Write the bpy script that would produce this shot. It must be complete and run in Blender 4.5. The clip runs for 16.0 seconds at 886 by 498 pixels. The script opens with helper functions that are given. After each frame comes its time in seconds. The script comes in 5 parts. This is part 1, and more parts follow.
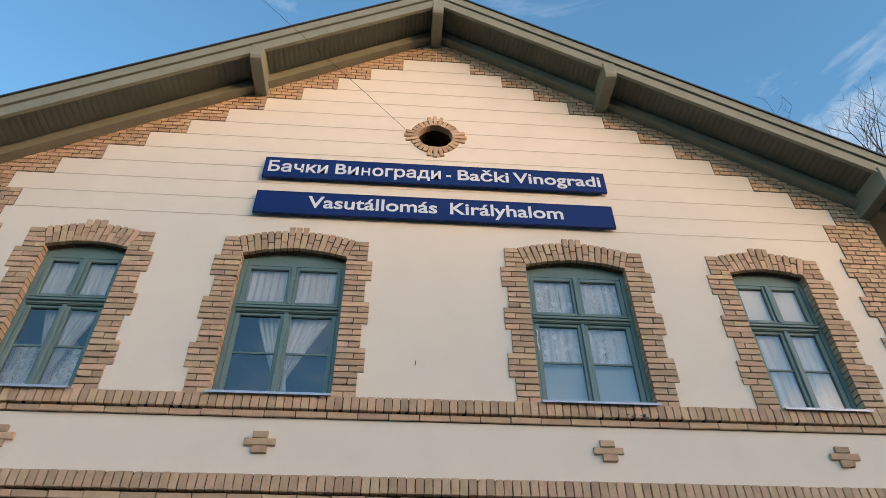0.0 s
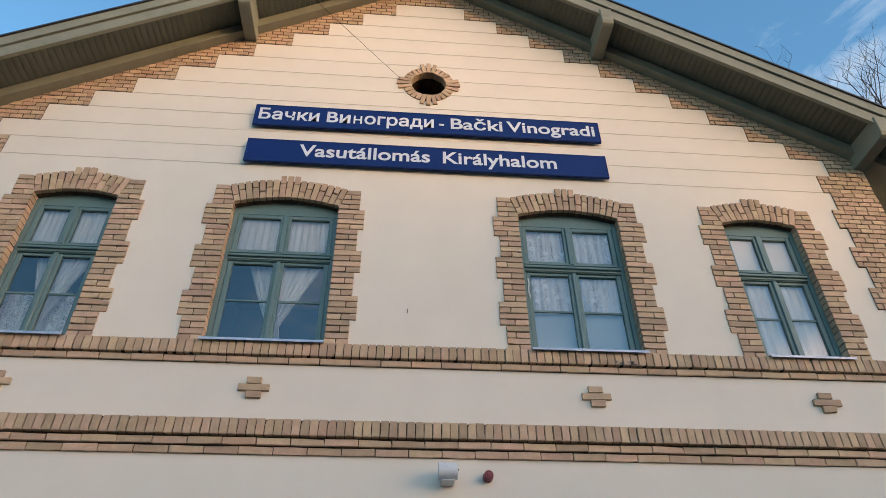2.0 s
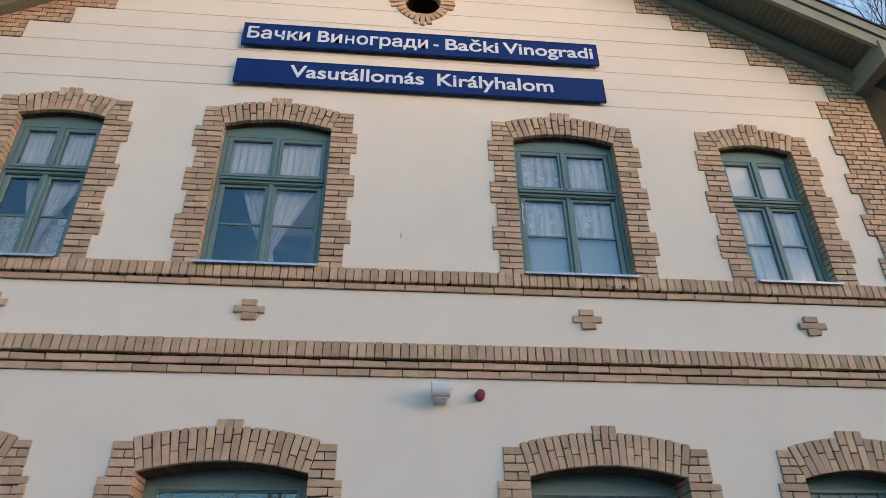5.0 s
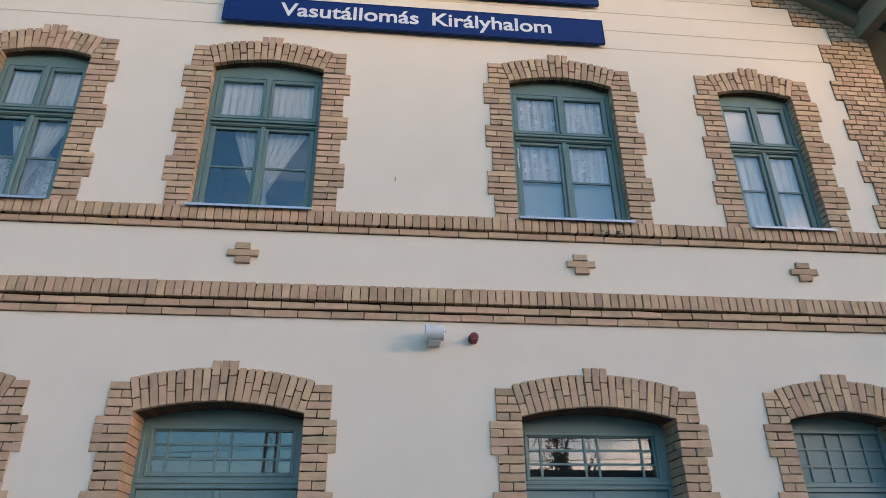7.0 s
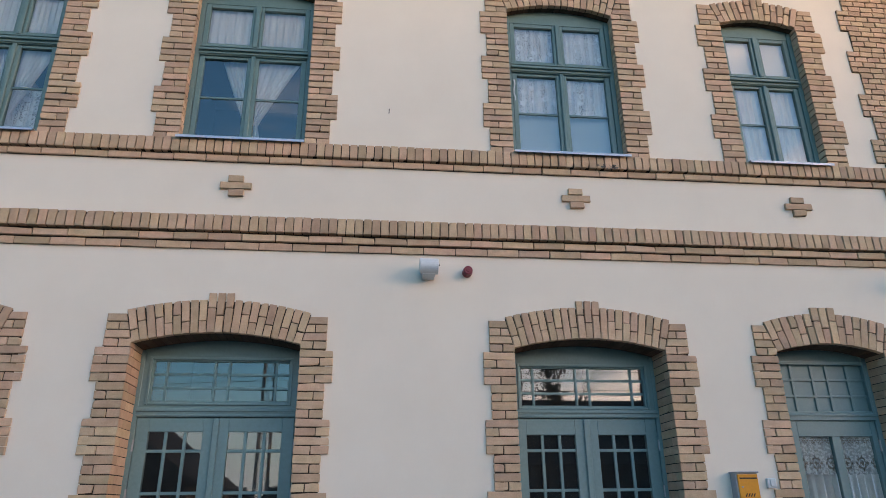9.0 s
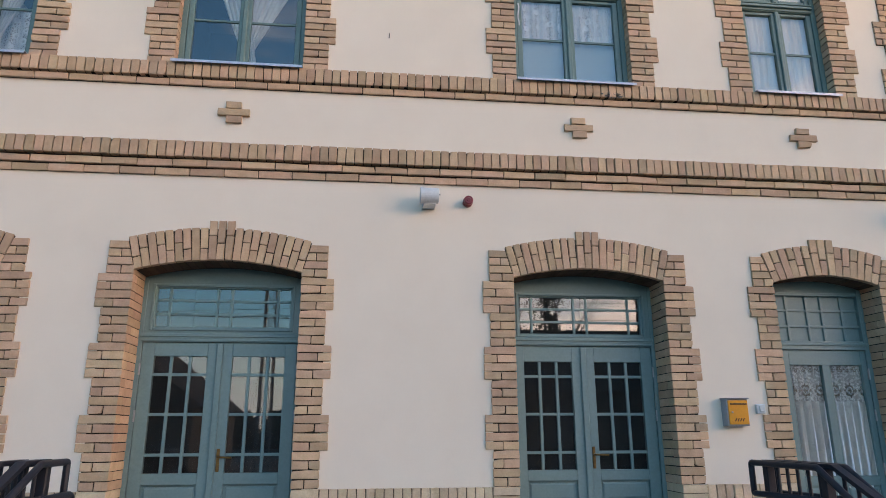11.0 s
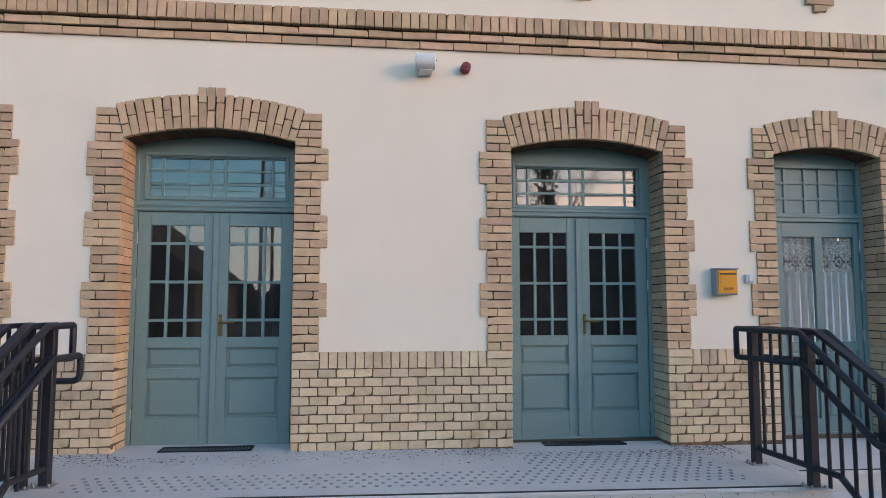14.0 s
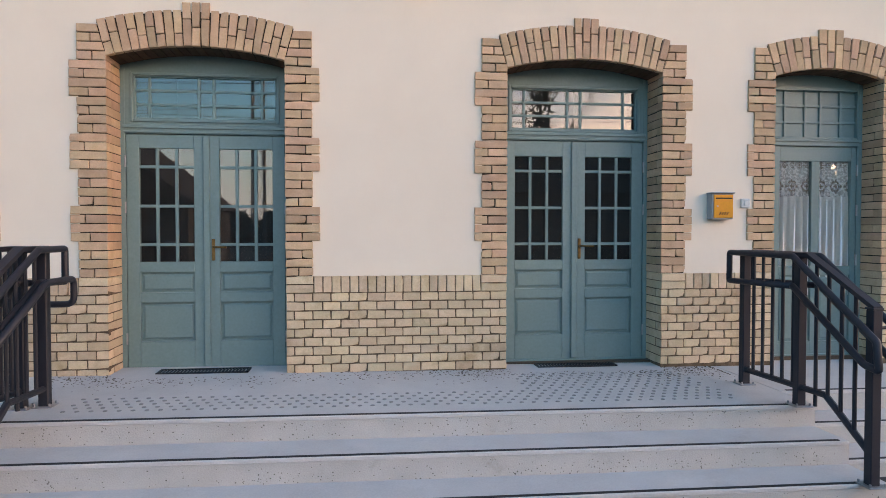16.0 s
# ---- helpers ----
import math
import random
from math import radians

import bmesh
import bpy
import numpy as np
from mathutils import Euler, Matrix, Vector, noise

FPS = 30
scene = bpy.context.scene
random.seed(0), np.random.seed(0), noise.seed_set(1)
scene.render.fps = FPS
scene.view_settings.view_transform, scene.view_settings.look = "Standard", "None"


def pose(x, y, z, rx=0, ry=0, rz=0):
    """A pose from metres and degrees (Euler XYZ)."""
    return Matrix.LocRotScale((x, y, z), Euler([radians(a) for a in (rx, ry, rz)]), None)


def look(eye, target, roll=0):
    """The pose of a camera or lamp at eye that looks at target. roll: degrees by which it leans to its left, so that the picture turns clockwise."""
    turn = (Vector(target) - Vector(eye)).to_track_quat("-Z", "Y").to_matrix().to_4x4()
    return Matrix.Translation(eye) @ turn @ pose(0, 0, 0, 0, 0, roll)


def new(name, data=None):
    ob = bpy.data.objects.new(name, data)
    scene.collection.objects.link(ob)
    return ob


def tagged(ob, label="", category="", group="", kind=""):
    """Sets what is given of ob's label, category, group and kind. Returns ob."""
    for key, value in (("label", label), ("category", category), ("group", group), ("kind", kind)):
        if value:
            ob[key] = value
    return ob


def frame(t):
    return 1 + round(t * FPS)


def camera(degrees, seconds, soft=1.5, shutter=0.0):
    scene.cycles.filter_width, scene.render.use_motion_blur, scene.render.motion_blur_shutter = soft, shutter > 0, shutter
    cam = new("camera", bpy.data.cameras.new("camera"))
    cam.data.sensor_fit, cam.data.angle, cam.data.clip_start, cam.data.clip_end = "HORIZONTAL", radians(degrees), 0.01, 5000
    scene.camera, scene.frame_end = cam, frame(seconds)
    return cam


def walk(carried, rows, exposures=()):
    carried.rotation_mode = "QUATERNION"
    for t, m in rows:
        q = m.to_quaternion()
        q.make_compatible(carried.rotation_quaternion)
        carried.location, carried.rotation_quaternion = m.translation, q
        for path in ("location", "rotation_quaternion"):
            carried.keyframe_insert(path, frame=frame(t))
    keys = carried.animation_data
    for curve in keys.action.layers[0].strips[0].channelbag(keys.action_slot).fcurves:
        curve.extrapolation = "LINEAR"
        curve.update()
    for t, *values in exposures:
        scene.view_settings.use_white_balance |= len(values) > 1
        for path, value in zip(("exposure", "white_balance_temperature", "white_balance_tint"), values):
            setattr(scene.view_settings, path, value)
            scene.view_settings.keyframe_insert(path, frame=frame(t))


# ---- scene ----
cam = camera(67.0, 16.0, soft=0.5)
PATH = [
    (0, (-0.407, -6.107, 1.416), (-0.289, -4.609, 2.736), -0.5),
    (0.5, (-0.375, -6.11, 1.411), (-0.257, -4.589, 2.705), -0.4),
    (1, (-0.373, -6.104, 1.409), (-0.247, -4.56, 2.674), -0.5),
    (1.5, (-0.373, -6.096, 1.402), (-0.24, -4.53, 2.639), -0.6),
    (2, (-0.366, -6.086, 1.388), (-0.229, -4.499, 2.598), -0.6),
    (2.5, (-0.368, -6.075, 1.382), (-0.227, -4.467, 2.563), -0.6),
    (3, (-0.377, -6.062, 1.381), (-0.228, -4.433, 2.531), -0.7),
    (3.5, (-0.377, -6.056, 1.376), (-0.223, -4.407, 2.498), -0.7),
    (4, (-0.367, -6.05, 1.368), (-0.211, -4.383, 2.462), -0.7),
    (6.5, (-0.358, -6.024, 1.339), (-0.178, -4.265, 2.274), -0.6),
    (7, (-0.354, -6.012, 1.341), (-0.169, -4.234, 2.237), -0.6),
    (7.5, (-0.353, -6.01, 1.339), (-0.163, -4.211, 2.193), -0.6),
    (8, (-0.351, -5.997, 1.316), (-0.156, -4.181, 2.133), -0.7),
    (8.5, (-0.34, -5.987, 1.302), (-0.142, -4.153, 2.077), -0.7),
    (9, (-0.341, -5.998, 1.326), (-0.137, -4.144, 2.047), -0.6),
    (11.3, (-0.348, -5.993, 1.309), (-0.136, -4.065, 1.799), -0.1),
    (11.5, (-0.36, -5.985, 1.315), (-0.143, -4.051, 1.779), -0.1),
    (12, (-0.355, -5.979, 1.306), (-0.137, -4.033, 1.715), -0.0),
    (12.5, (-0.345, -5.976, 1.292), (-0.127, -4.02, 1.645), 0.0),
    (13, (-0.344, -5.968, 1.282), (-0.123, -4.002, 1.576), 0.1),
    (13.5, (-0.338, -5.958, 1.272), (-0.116, -3.984, 1.501), 0.1),
    (14, (-0.329, -5.95, 1.267), (-0.105, -3.97, 1.43), 0.0),
    (14.5, (-0.326, -5.942, 1.259), (-0.097, -3.957, 1.356), -0.0),
    (15, (-0.331, -5.928, 1.247), (-0.096, -3.942, 1.287), -0.1),
    (15.5, (-0.332, -5.913, 1.238), (-0.092, -3.927, 1.228), -0.1),
    (16, (-0.328, -5.901, 1.236), (-0.085, -3.917, 1.184), -0.0),
]
# seconds, stops, white balance in kelvin, tint: the camera opens up as the sky leaves the picture
EXPOSURES = [(0, 2.02, 7750, 9), (2, 2.00, 7600, 9), (4, 1.97, 7250, 9), (7, 2.05, 7100, 9), (9, 2.10, 7200, 11), (11.5, 2.23, 7700, 14), (14, 2.38, 7750, 14), (16, 2.53, 8350, 17)]
walk(cam, [(t, look(eye, target, roll)) for t, eye, target, roll in PATH], EXPOSURES)

# ---- world, sun, exposure ----
SUN_EL, SUN_AZ = 6.5, 33.0        # degrees above the horizon; degrees to the right of straight behind the camera
sun_from = Vector((math.sin(radians(SUN_AZ)) * math.cos(radians(SUN_EL)), -math.cos(radians(SUN_AZ)) * math.cos(radians(SUN_EL)), math.sin(radians(SUN_EL))))
world = bpy.data.worlds.new("sky")
scene.world = world
world.use_nodes = True
wn, wl = world.node_tree.nodes, world.node_tree.links
wn.clear()
w_out = wn.new("ShaderNodeOutputWorld")
w_bg = wn.new("ShaderNodeBackground")
w_sky = wn.new("ShaderNodeTexSky")
w_sky.sky_type = "NISHITA"
w_sky.sun_disc = False
w_sky.sun_elevation = radians(SUN_EL)
w_sky.sun_rotation = math.atan2(sun_from.x, sun_from.y)
w_sky.air_density, w_sky.dust_density, w_sky.ozone_density = 1.0, 0.0, 2.4
w_tc = wn.new("ShaderNodeTexCoord")
w_map = wn.new("ShaderNodeMapping")
w_map.inputs["Scale"].default_value = (1.0, 1.3, 3.2)
w_noise = wn.new("ShaderNodeTexNoise")
w_noise.inputs["Scale"].default_value, w_noise.inputs["Detail"].default_value, w_noise.inputs["Roughness"].default_value = 2.3, 9.0, 0.60
# more cloud towards the low sun, thin wisps elsewhere
w_dot = wn.new("ShaderNodeVectorMath")
w_dot.operation = "DOT_PRODUCT"
w_dot.inputs[1].default_value = (0.95, -0.60, -2.15)
w_add = wn.new("ShaderNodeMath")
w_add.operation = "MULTIPLY_ADD"
w_add.inputs[1].default_value = 0.23
w_ramp = wn.new("ShaderNodeValToRGB")
w_ramp.color_ramp.elements[0].position, w_ramp.color_ramp.elements[1].position = 0.47, 0.75
w_ramp.color_ramp.elements[0].color, w_ramp.color_ramp.elements[1].color = (0, 0, 0, 1), (0.85, 0.85, 0.85, 1)
w_mix = wn.new("ShaderNodeMixRGB")
# clouds glow warm near the low sun and stay cool grey away from it
w_side = wn.new("ShaderNodeVectorMath")
w_side.operation = "DOT_PRODUCT"
w_side.inputs[1].default_value = (0.8, -0.5, 0.0)
w_warm = wn.new("ShaderNodeMapRange")
w_warm.inputs["From Min"].default_value, w_warm.inputs["From Max"].default_value = 0.34, 0.72
w_cloud = wn.new("ShaderNodeMixRGB")
w_cloud.inputs["Color1"].default_value, w_cloud.inputs["Color2"].default_value = (4.1, 4.0, 4.3, 1), (10.0, 8.0, 7.2, 1)
wl.new(w_tc.outputs["Generated"], w_side.inputs[0])
wl.new(w_side.outputs["Value"], w_warm.inputs["Value"])
wl.new(w_warm.outputs["Result"], w_cloud.inputs["Fac"])
w_near = wn.new("ShaderNodeMapRange")
w_near.inputs["From Min"].default_value, w_near.inputs["From Max"].default_value = 0.74, 0.92
w_glow = wn.new("ShaderNodeMixRGB")
w_glow.inputs["Color2"].default_value = (23.0, 15.6, 11.6, 1)
wl.new(w_side.outputs["Value"], w_near.inputs["Value"])
wl.new(w_near.outputs["Result"], w_glow.inputs["Fac"])
wl.new(w_cloud.outputs["Color"], w_glow.inputs["Color1"])
wl.new(w_glow.outputs["Color"], w_mix.inputs["Color2"])
wl.new(w_tc.outputs["Generated"], w_map.inputs["Vector"])
wl.new(w_tc.outputs["Generated"], w_dot.inputs[0])
wl.new(w_map.outputs["Vector"], w_noise.inputs["Vector"])
wl.new(w_dot.outputs["Value"], w_add.inputs[0])
wl.new(w_noise.outputs["Fac"], w_add.inputs[2])
wl.new(w_add.outputs[0], w_ramp.inputs["Fac"])
wl.new(w_ramp.outputs["Color"], w_mix.inputs["Fac"])
w_tint = wn.new("ShaderNodeMixRGB")
w_tint.blend_type = "MULTIPLY"
w_tint.inputs["Fac"].default_value, w_tint.inputs["Color2"].default_value = 1.0, (0.57, 0.85, 0.99, 1)
wl.new(w_sky.outputs["Color"], w_tint.inputs["Color1"])
wl.new(w_tint.outputs["Color"], w_mix.inputs["Color1"])
w_wisp = wn.new("ShaderNodeTexNoise")
w_wisp.inputs["Scale"].default_value, w_wisp.inputs["Detail"].default_value, w_wisp.inputs["Roughness"].default_value, w_wisp.inputs["Distortion"].default_value = 3.1, 8.0, 0.62, 0.5
w_wramp = wn.new("ShaderNodeValToRGB")
w_wramp.color_ramp.elements[0].position, w_wramp.color_ramp.elements[1].position = 0.585, 0.86
w_wramp.color_ramp.elements[0].color, w_wramp.color_ramp.elements[1].color = (0, 0, 0, 1), (0.22, 0.22, 0.22, 1)
w_mix2 = wn.new("ShaderNodeMixRGB")
w_mix2.inputs["Color2"].default_value = (5.0, 4.9, 4.8, 1)
wl.new(w_map.outputs["Vector"], w_wisp.inputs["Vector"])
wl.new(w_wisp.outputs["Fac"], w_wramp.inputs["Fac"])
wl.new(w_wramp.outputs["Color"], w_mix2.inputs["Fac"])
# cool haze low over the horizon, away from the sun
w_sep = wn.new("ShaderNodeSeparateXYZ")
w_low = wn.new("ShaderNodeMapRange")
w_low.inputs["From Min"].default_value, w_low.inputs["From Max"].default_value = 0.03, 0.17
w_low.inputs["To Min"].default_value, w_low.inputs["To Max"].default_value = 0.92, 0.0
w_away = wn.new("ShaderNodeMath")
w_away.operation = "SUBTRACT"
w_away.inputs[0].default_value = 1.0
w_amount = wn.new("ShaderNodeMath")
w_amount.operation = "MULTIPLY"
w_haze = wn.new("ShaderNodeMixRGB")
w_haze.inputs["Color2"].default_value = (3.3, 3.45, 3.9, 1)
wl.new(w_tc.outputs["Generated"], w_sep.inputs[0])
wl.new(w_sep.outputs["Z"], w_low.inputs["Value"])
wl.new(w_warm.outputs["Result"], w_away.inputs[1])
wl.new(w_low.outputs["Result"], w_amount.inputs[0])
wl.new(w_away.outputs[0], w_amount.inputs[1])
wl.new(w_amount.outputs[0], w_haze.inputs["Fac"])
wl.new(w_mix.outputs["Color"], w_haze.inputs["Color1"])
wl.new(w_haze.outputs["Color"], w_mix2.inputs["Color1"])
wl.new(w_mix2.outputs["Color"], w_bg.inputs["Color"])
w_bg.inputs["Strength"].default_value = 0.15
wl.new(w_bg.outputs["Background"], w_out.inputs["Surface"])

sun_data = bpy.data.lights.new("sun", "SUN")
sun_data.energy, sun_data.angle, sun_data.color = 0.30, radians(2.5), (1.0, 0.60, 0.25)
sun = new("sun", sun_data)
sun.matrix_world = look(sun_from * 60, (0, 0, 0))


# ---- materials ----
def material(name, base, other=None, rough=0.7, metal=0.0, scale=6.0, fine=60.0, bump=0.15, spread=0.0, spec=0.4, stain=None, stain_scale=1.3, stain_at=(0.55, 0.75), grit=0.25):
    """Two-scale procedural surface: base and other mixed by coarse noise, a fine grain, relief, optional stains and per-object spread."""
    m = bpy.data.materials.new(name)
    m.use_nodes = True
    n, l = m.node_tree.nodes, m.node_tree.links
    b = n["Principled BSDF"]
    geo = n.new("ShaderNodeNewGeometry")
    coarse = n.new("ShaderNodeTexNoise")
    coarse.inputs["Scale"].default_value, coarse.inputs["Detail"].default_value, coarse.inputs["Roughness"].default_value = scale, 5.0, 0.6
    grain = n.new("ShaderNodeTexNoise")
    grain.inputs["Scale"].default_value, grain.inputs["Detail"].default_value = fine, 4.0
    l.new(geo.outputs["Position"], coarse.inputs["Vector"])
    l.new(geo.outputs["Position"], grain.inputs["Vector"])
    mix = n.new("ShaderNodeMixRGB")
    mix.inputs["Color1"].default_value, mix.inputs["Color2"].default_value = (*base, 1), (*(other or [c * 0.82 for c in base]), 1)
    ramp = n.new("ShaderNodeValToRGB")
    ramp.color_ramp.elements[0].position, ramp.color_ramp.elements[1].position = 0.35, 0.68
    l.new(coarse.outputs["Fac"], ramp.inputs["Fac"])
    l.new(ramp.outputs["Color"], mix.inputs["Fac"])
    col = mix.outputs["Color"]
    gm = n.new("ShaderNodeMixRGB")
    gm.blend_type = "MULTIPLY"
    gm.inputs["Fac"].default_value = grit
    l.new(col, gm.inputs["Color1"])
    l.new(grain.outputs["Fac"], gm.inputs["Color2"])
    col = gm.outputs["Color"]
    if stain:
        sn = n.new("ShaderNodeTexNoise")
        sn.inputs["Scale"].default_value, sn.inputs["Detail"].default_value, sn.inputs["Roughness"].default_value = stain_scale, 8.0, 0.7
        l.new(geo.outputs["Position"], sn.inputs["Vector"])
        sr = n.new("ShaderNodeValToRGB")
        sr.color_ramp.elements[0].position, sr.color_ramp.elements[1].position = stain_at
        l.new(sn.outputs["Fac"], sr.inputs["Fac"])
        sm = n.new("ShaderNodeMixRGB")
        sm.inputs["Color2"].default_value = (*stain, 1)
        l.new(sr.outputs["Color"], sm.inputs["Fac"])
        l.new(col, sm.inputs["Color1"])
        col = sm.outputs["Color"]
    if spread:
        oi = n.new("ShaderNodeObjectInfo")
        hs = n.new("ShaderNodeHueSaturation")
        mr = n.new("ShaderNodeMapRange")
        mr.inputs["To Min"].default_value, mr.inputs["To Max"].default_value = 1 - spread, 1 + spread * 0.6
        l.new(oi.outputs["Random"], mr.inputs["Value"])
        l.new(mr.outputs["Result"], hs.inputs["Value"])
        mul = n.new("ShaderNodeMath")
        mul.operation = "MULTIPLY"
        mul.inputs[1].default_value = 37.0
        l.new(oi.outputs["Random"], mul.inputs[0])
        fr = n.new("ShaderNodeMath")
        fr.operation = "FRACT"
        l.new(mul.outputs[0], fr.inputs[0])
        mh = n.new("ShaderNodeMapRange")
        mh.inputs["To Min"].default_value, mh.inputs["To Max"].default_value = 0.5 - spread * 0.05, 0.5 + spread * 0.045
        l.new(fr.outputs[0], mh.inputs["Value"])
        l.new(mh.outputs["Result"], hs.inputs["Hue"])
        l.new(col, hs.inputs["Color"])
        col = hs.outputs["Color"]
    l.new(col, b.inputs["Base Color"])
    b.inputs["Roughness"].default_value, b.inputs["Metallic"].default_value = rough, metal
    b.inputs["Specular IOR Level"].default_value = spec
    if bump:
        add = n.new("ShaderNodeMath")
        add.operation = "MULTIPLY_ADD"
        add.inputs[1].default_value = 0.5
        l.new(coarse.outputs["Fac"], add.inputs[0])
        l.new(grain.outputs["Fac"], add.inputs[2])
        bp = n.new("ShaderNodeBump")
        bp.inputs["Strength"].default_value, bp.inputs["Distance"].default_value = bump, 0.01
        l.new(add.outputs[0], bp.inputs["Height"])
        l.new(bp.outputs["Normal"], b.inputs["Normal"])
    return m


PLASTER = material("cream_plaster", (0.80, 0.71, 0.592), (0.765, 0.675, 0.560), 0.92, scale=1.6, fine=140, bump=0.035, spec=0.15, stain=(0.71, 0.635, 0.54), stain_scale=0.7, stain_at=(0.56, 0.85), grit=0.08)
BRICK = material("buff_brick", (0.650, 0.446, 0.292), (0.550, 0.370, 0.236), 0.88, scale=9, fine=70, bump=0.34, spread=0.21, spec=0.2, stain=(0.36, 0.24, 0.155), stain_scale=6, stain_at=(0.60, 0.84))
# brown for the arch undersides, with their shade put into the colour
SHADED_BRICK = material("old_brown_brick", (0.15, 0.095, 0.065), (0.11, 0.07, 0.048), 0.92, scale=9, fine=70, bump=0.4, spread=0.2, spec=0.12)
BOX_GREY = material("light_grey_coated_steel", (0.34, 0.35, 0.36), (0.30, 0.31, 0.32), 0.45, scale=5, fine=60, bump=0.05)
PLINTH_BRICK = material("yellow_plinth_brick", (0.735, 0.572, 0.392), (0.635, 0.482, 0.322), 0.85, scale=9, fine=70, bump=0.32, spread=0.17, spec=0.2, stain=(0.36, 0.235, 0.125), stain_scale=2.6, stain_at=(0.53, 0.76))
MORTAR = material("dark_mortar", (0.048, 0.032, 0.023), (0.085, 0.060, 0.042), 0.95, scale=20, fine=150, bump=0.4, spec=0.1)
LIGHT_MORTAR = material("plinth_mortar", (0.21, 0.148, 0.10), (0.12, 0.083, 0.056), 0.95, scale=20, fine=150, bump=0.4, spec=0.1)
TEAL = material("sage_teal_door_paint", (0.172, 0.270, 0.266), (0.159, 0.253, 0.250), 0.42, scale=3, fine=45, bump=0.05, spec=0.45)
GREEN = material("sage_green_window_paint", (0.140, 0.222, 0.206), (0.125, 0.205, 0.190), 0.42, scale=3, fine=45, bump=0.05, spec=0.45)
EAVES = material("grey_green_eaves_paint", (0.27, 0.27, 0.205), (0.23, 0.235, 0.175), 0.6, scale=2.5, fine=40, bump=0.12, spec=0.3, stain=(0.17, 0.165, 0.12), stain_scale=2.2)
# the eaves paint made darker: shade below the overhang is put into the colour
SHADED_SOFFIT = material("grey_green_soffit_paint", (0.155, 0.16, 0.122), (0.13, 0.135, 0.10), 0.65, scale=2.5, fine=40, bump=0.12, spec=0.25)
ROOFING = material("dark_roof_edge", (0.035, 0.035, 0.04), None, 0.6, scale=4, fine=50)
SIGN_BLUE = material("blue_enamel", (0.004, 0.028, 0.150), (0.004, 0.026, 0.138), 0.5, scale=2, fine=30, bump=0.0, spec=0.2)
WHITE_PAINT = material("white_lettering", (0.82, 0.82, 0.84), (0.79, 0.79, 0.81), 0.5, bump=0.0)
CONCRETE = material("grey_concrete", (0.63, 0.605, 0.585), (0.55, 0.53, 0.515), 0.85, scale=1.8, fine=90, bump=0.25, spec=0.25, stain=(0.40, 0.385, 0.37), stain_scale=2.4, stain_at=(0.58, 0.8))
RISER = material("pitted_concrete", (0.56, 0.54, 0.51), (0.48, 0.46, 0.43), 0.9, scale=2.2, fine=110, bump=0.35, spec=0.2, stain=(0.30, 0.27, 0.24), stain_scale=5, stain_at=(0.6, 0.85))
PITS = material("dark_pits", (0.17, 0.155, 0.14), None, 0.95, bump=0.0)
STRIP = material("black_rubber", (0.012, 0.013, 0.017), None, 0.65, scale=10, fine=120, bump=0.2)
STEEL = material("anthracite_powder_coat", (0.020, 0.022, 0.032), (0.024, 0.026, 0.036), 0.48, scale=5, fine=160, bump=0.12, spec=0.35)
ZINC = material("galvanised_steel", (0.45, 0.46, 0.48), (0.36, 0.37, 0.39), 0.4, 0.8, scale=14, fine=90)
SILL = material("coated_sill_metal", (0.50, 0.54, 0.60), (0.44, 0.48, 0.55), 0.35, 0.3, scale=4, fine=40, bump=0.04)
BRASS = material("aged_brass", (0.30, 0.165, 0.06), (0.19, 0.105, 0.04), 0.35, 0.9, scale=20, fine=120, bump=0.08)
ORANGE = material("orange_enamel", (0.78, 0.32, 0.02), (0.72, 0.28, 0.02), 0.4, scale=4, fine=50, bump=0.03)
GREY_METAL = material("grey_painted_steel", (0.16, 0.17, 0.19), (0.13, 0.14, 0.16), 0.45, scale=5, fine=60, bump=0.06)
WHITE_PLASTIC = material("white_plastic", (0.70, 0.72, 0.72), (0.64, 0.66, 0.66), 0.4, scale=5, fine=60, bump=0.04)
RED_PLASTIC = material("red_plastic", (0.24, 0.016, 0.028), (0.18, 0.013, 0.022), 0.35, scale=9, fine=60, bump=0.04)
BLACK = material("black_rubber_cable", (0.015, 0.015, 0.015), None, 0.7, bump=0.0)
# near-black base colours: the dimness of the rooms is put into the surfaces
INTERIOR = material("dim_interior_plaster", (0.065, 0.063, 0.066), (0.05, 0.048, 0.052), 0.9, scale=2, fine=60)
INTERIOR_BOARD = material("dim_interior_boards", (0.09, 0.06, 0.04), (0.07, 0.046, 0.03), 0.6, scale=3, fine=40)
BARK = material("bare_bark", (0.085, 0.065, 0.05), (0.06, 0.045, 0.035), 0.9, scale=10, fine=60, bump=0.4)
LEAF_LITTER = material("dry_leaf_litter", (0.10, 0.065, 0.035), (0.06, 0.04, 0.025), 0.9, scale=30, fine=100)
ASPHALT = material("grey_paving", (0.07, 0.068, 0.066), (0.05, 0.049, 0.048), 0.92, scale=0.8, fine=70, bump=0.3)
FAR_WALL = material("far_render", (0.10, 0.085, 0.075), (0.08, 0.07, 0.06), 0.9, scale=0.6, fine=20)
FAR_ROOF = material("far_roof_tiles", (0.055, 0.042, 0.036), (0.04, 0.032, 0.028), 0.9, scale=1, fine=14)
EVERGREEN = material("far_foliage", (0.085, 0.078, 0.06), (0.11, 0.10, 0.08), 0.9, scale=2, fine=10)


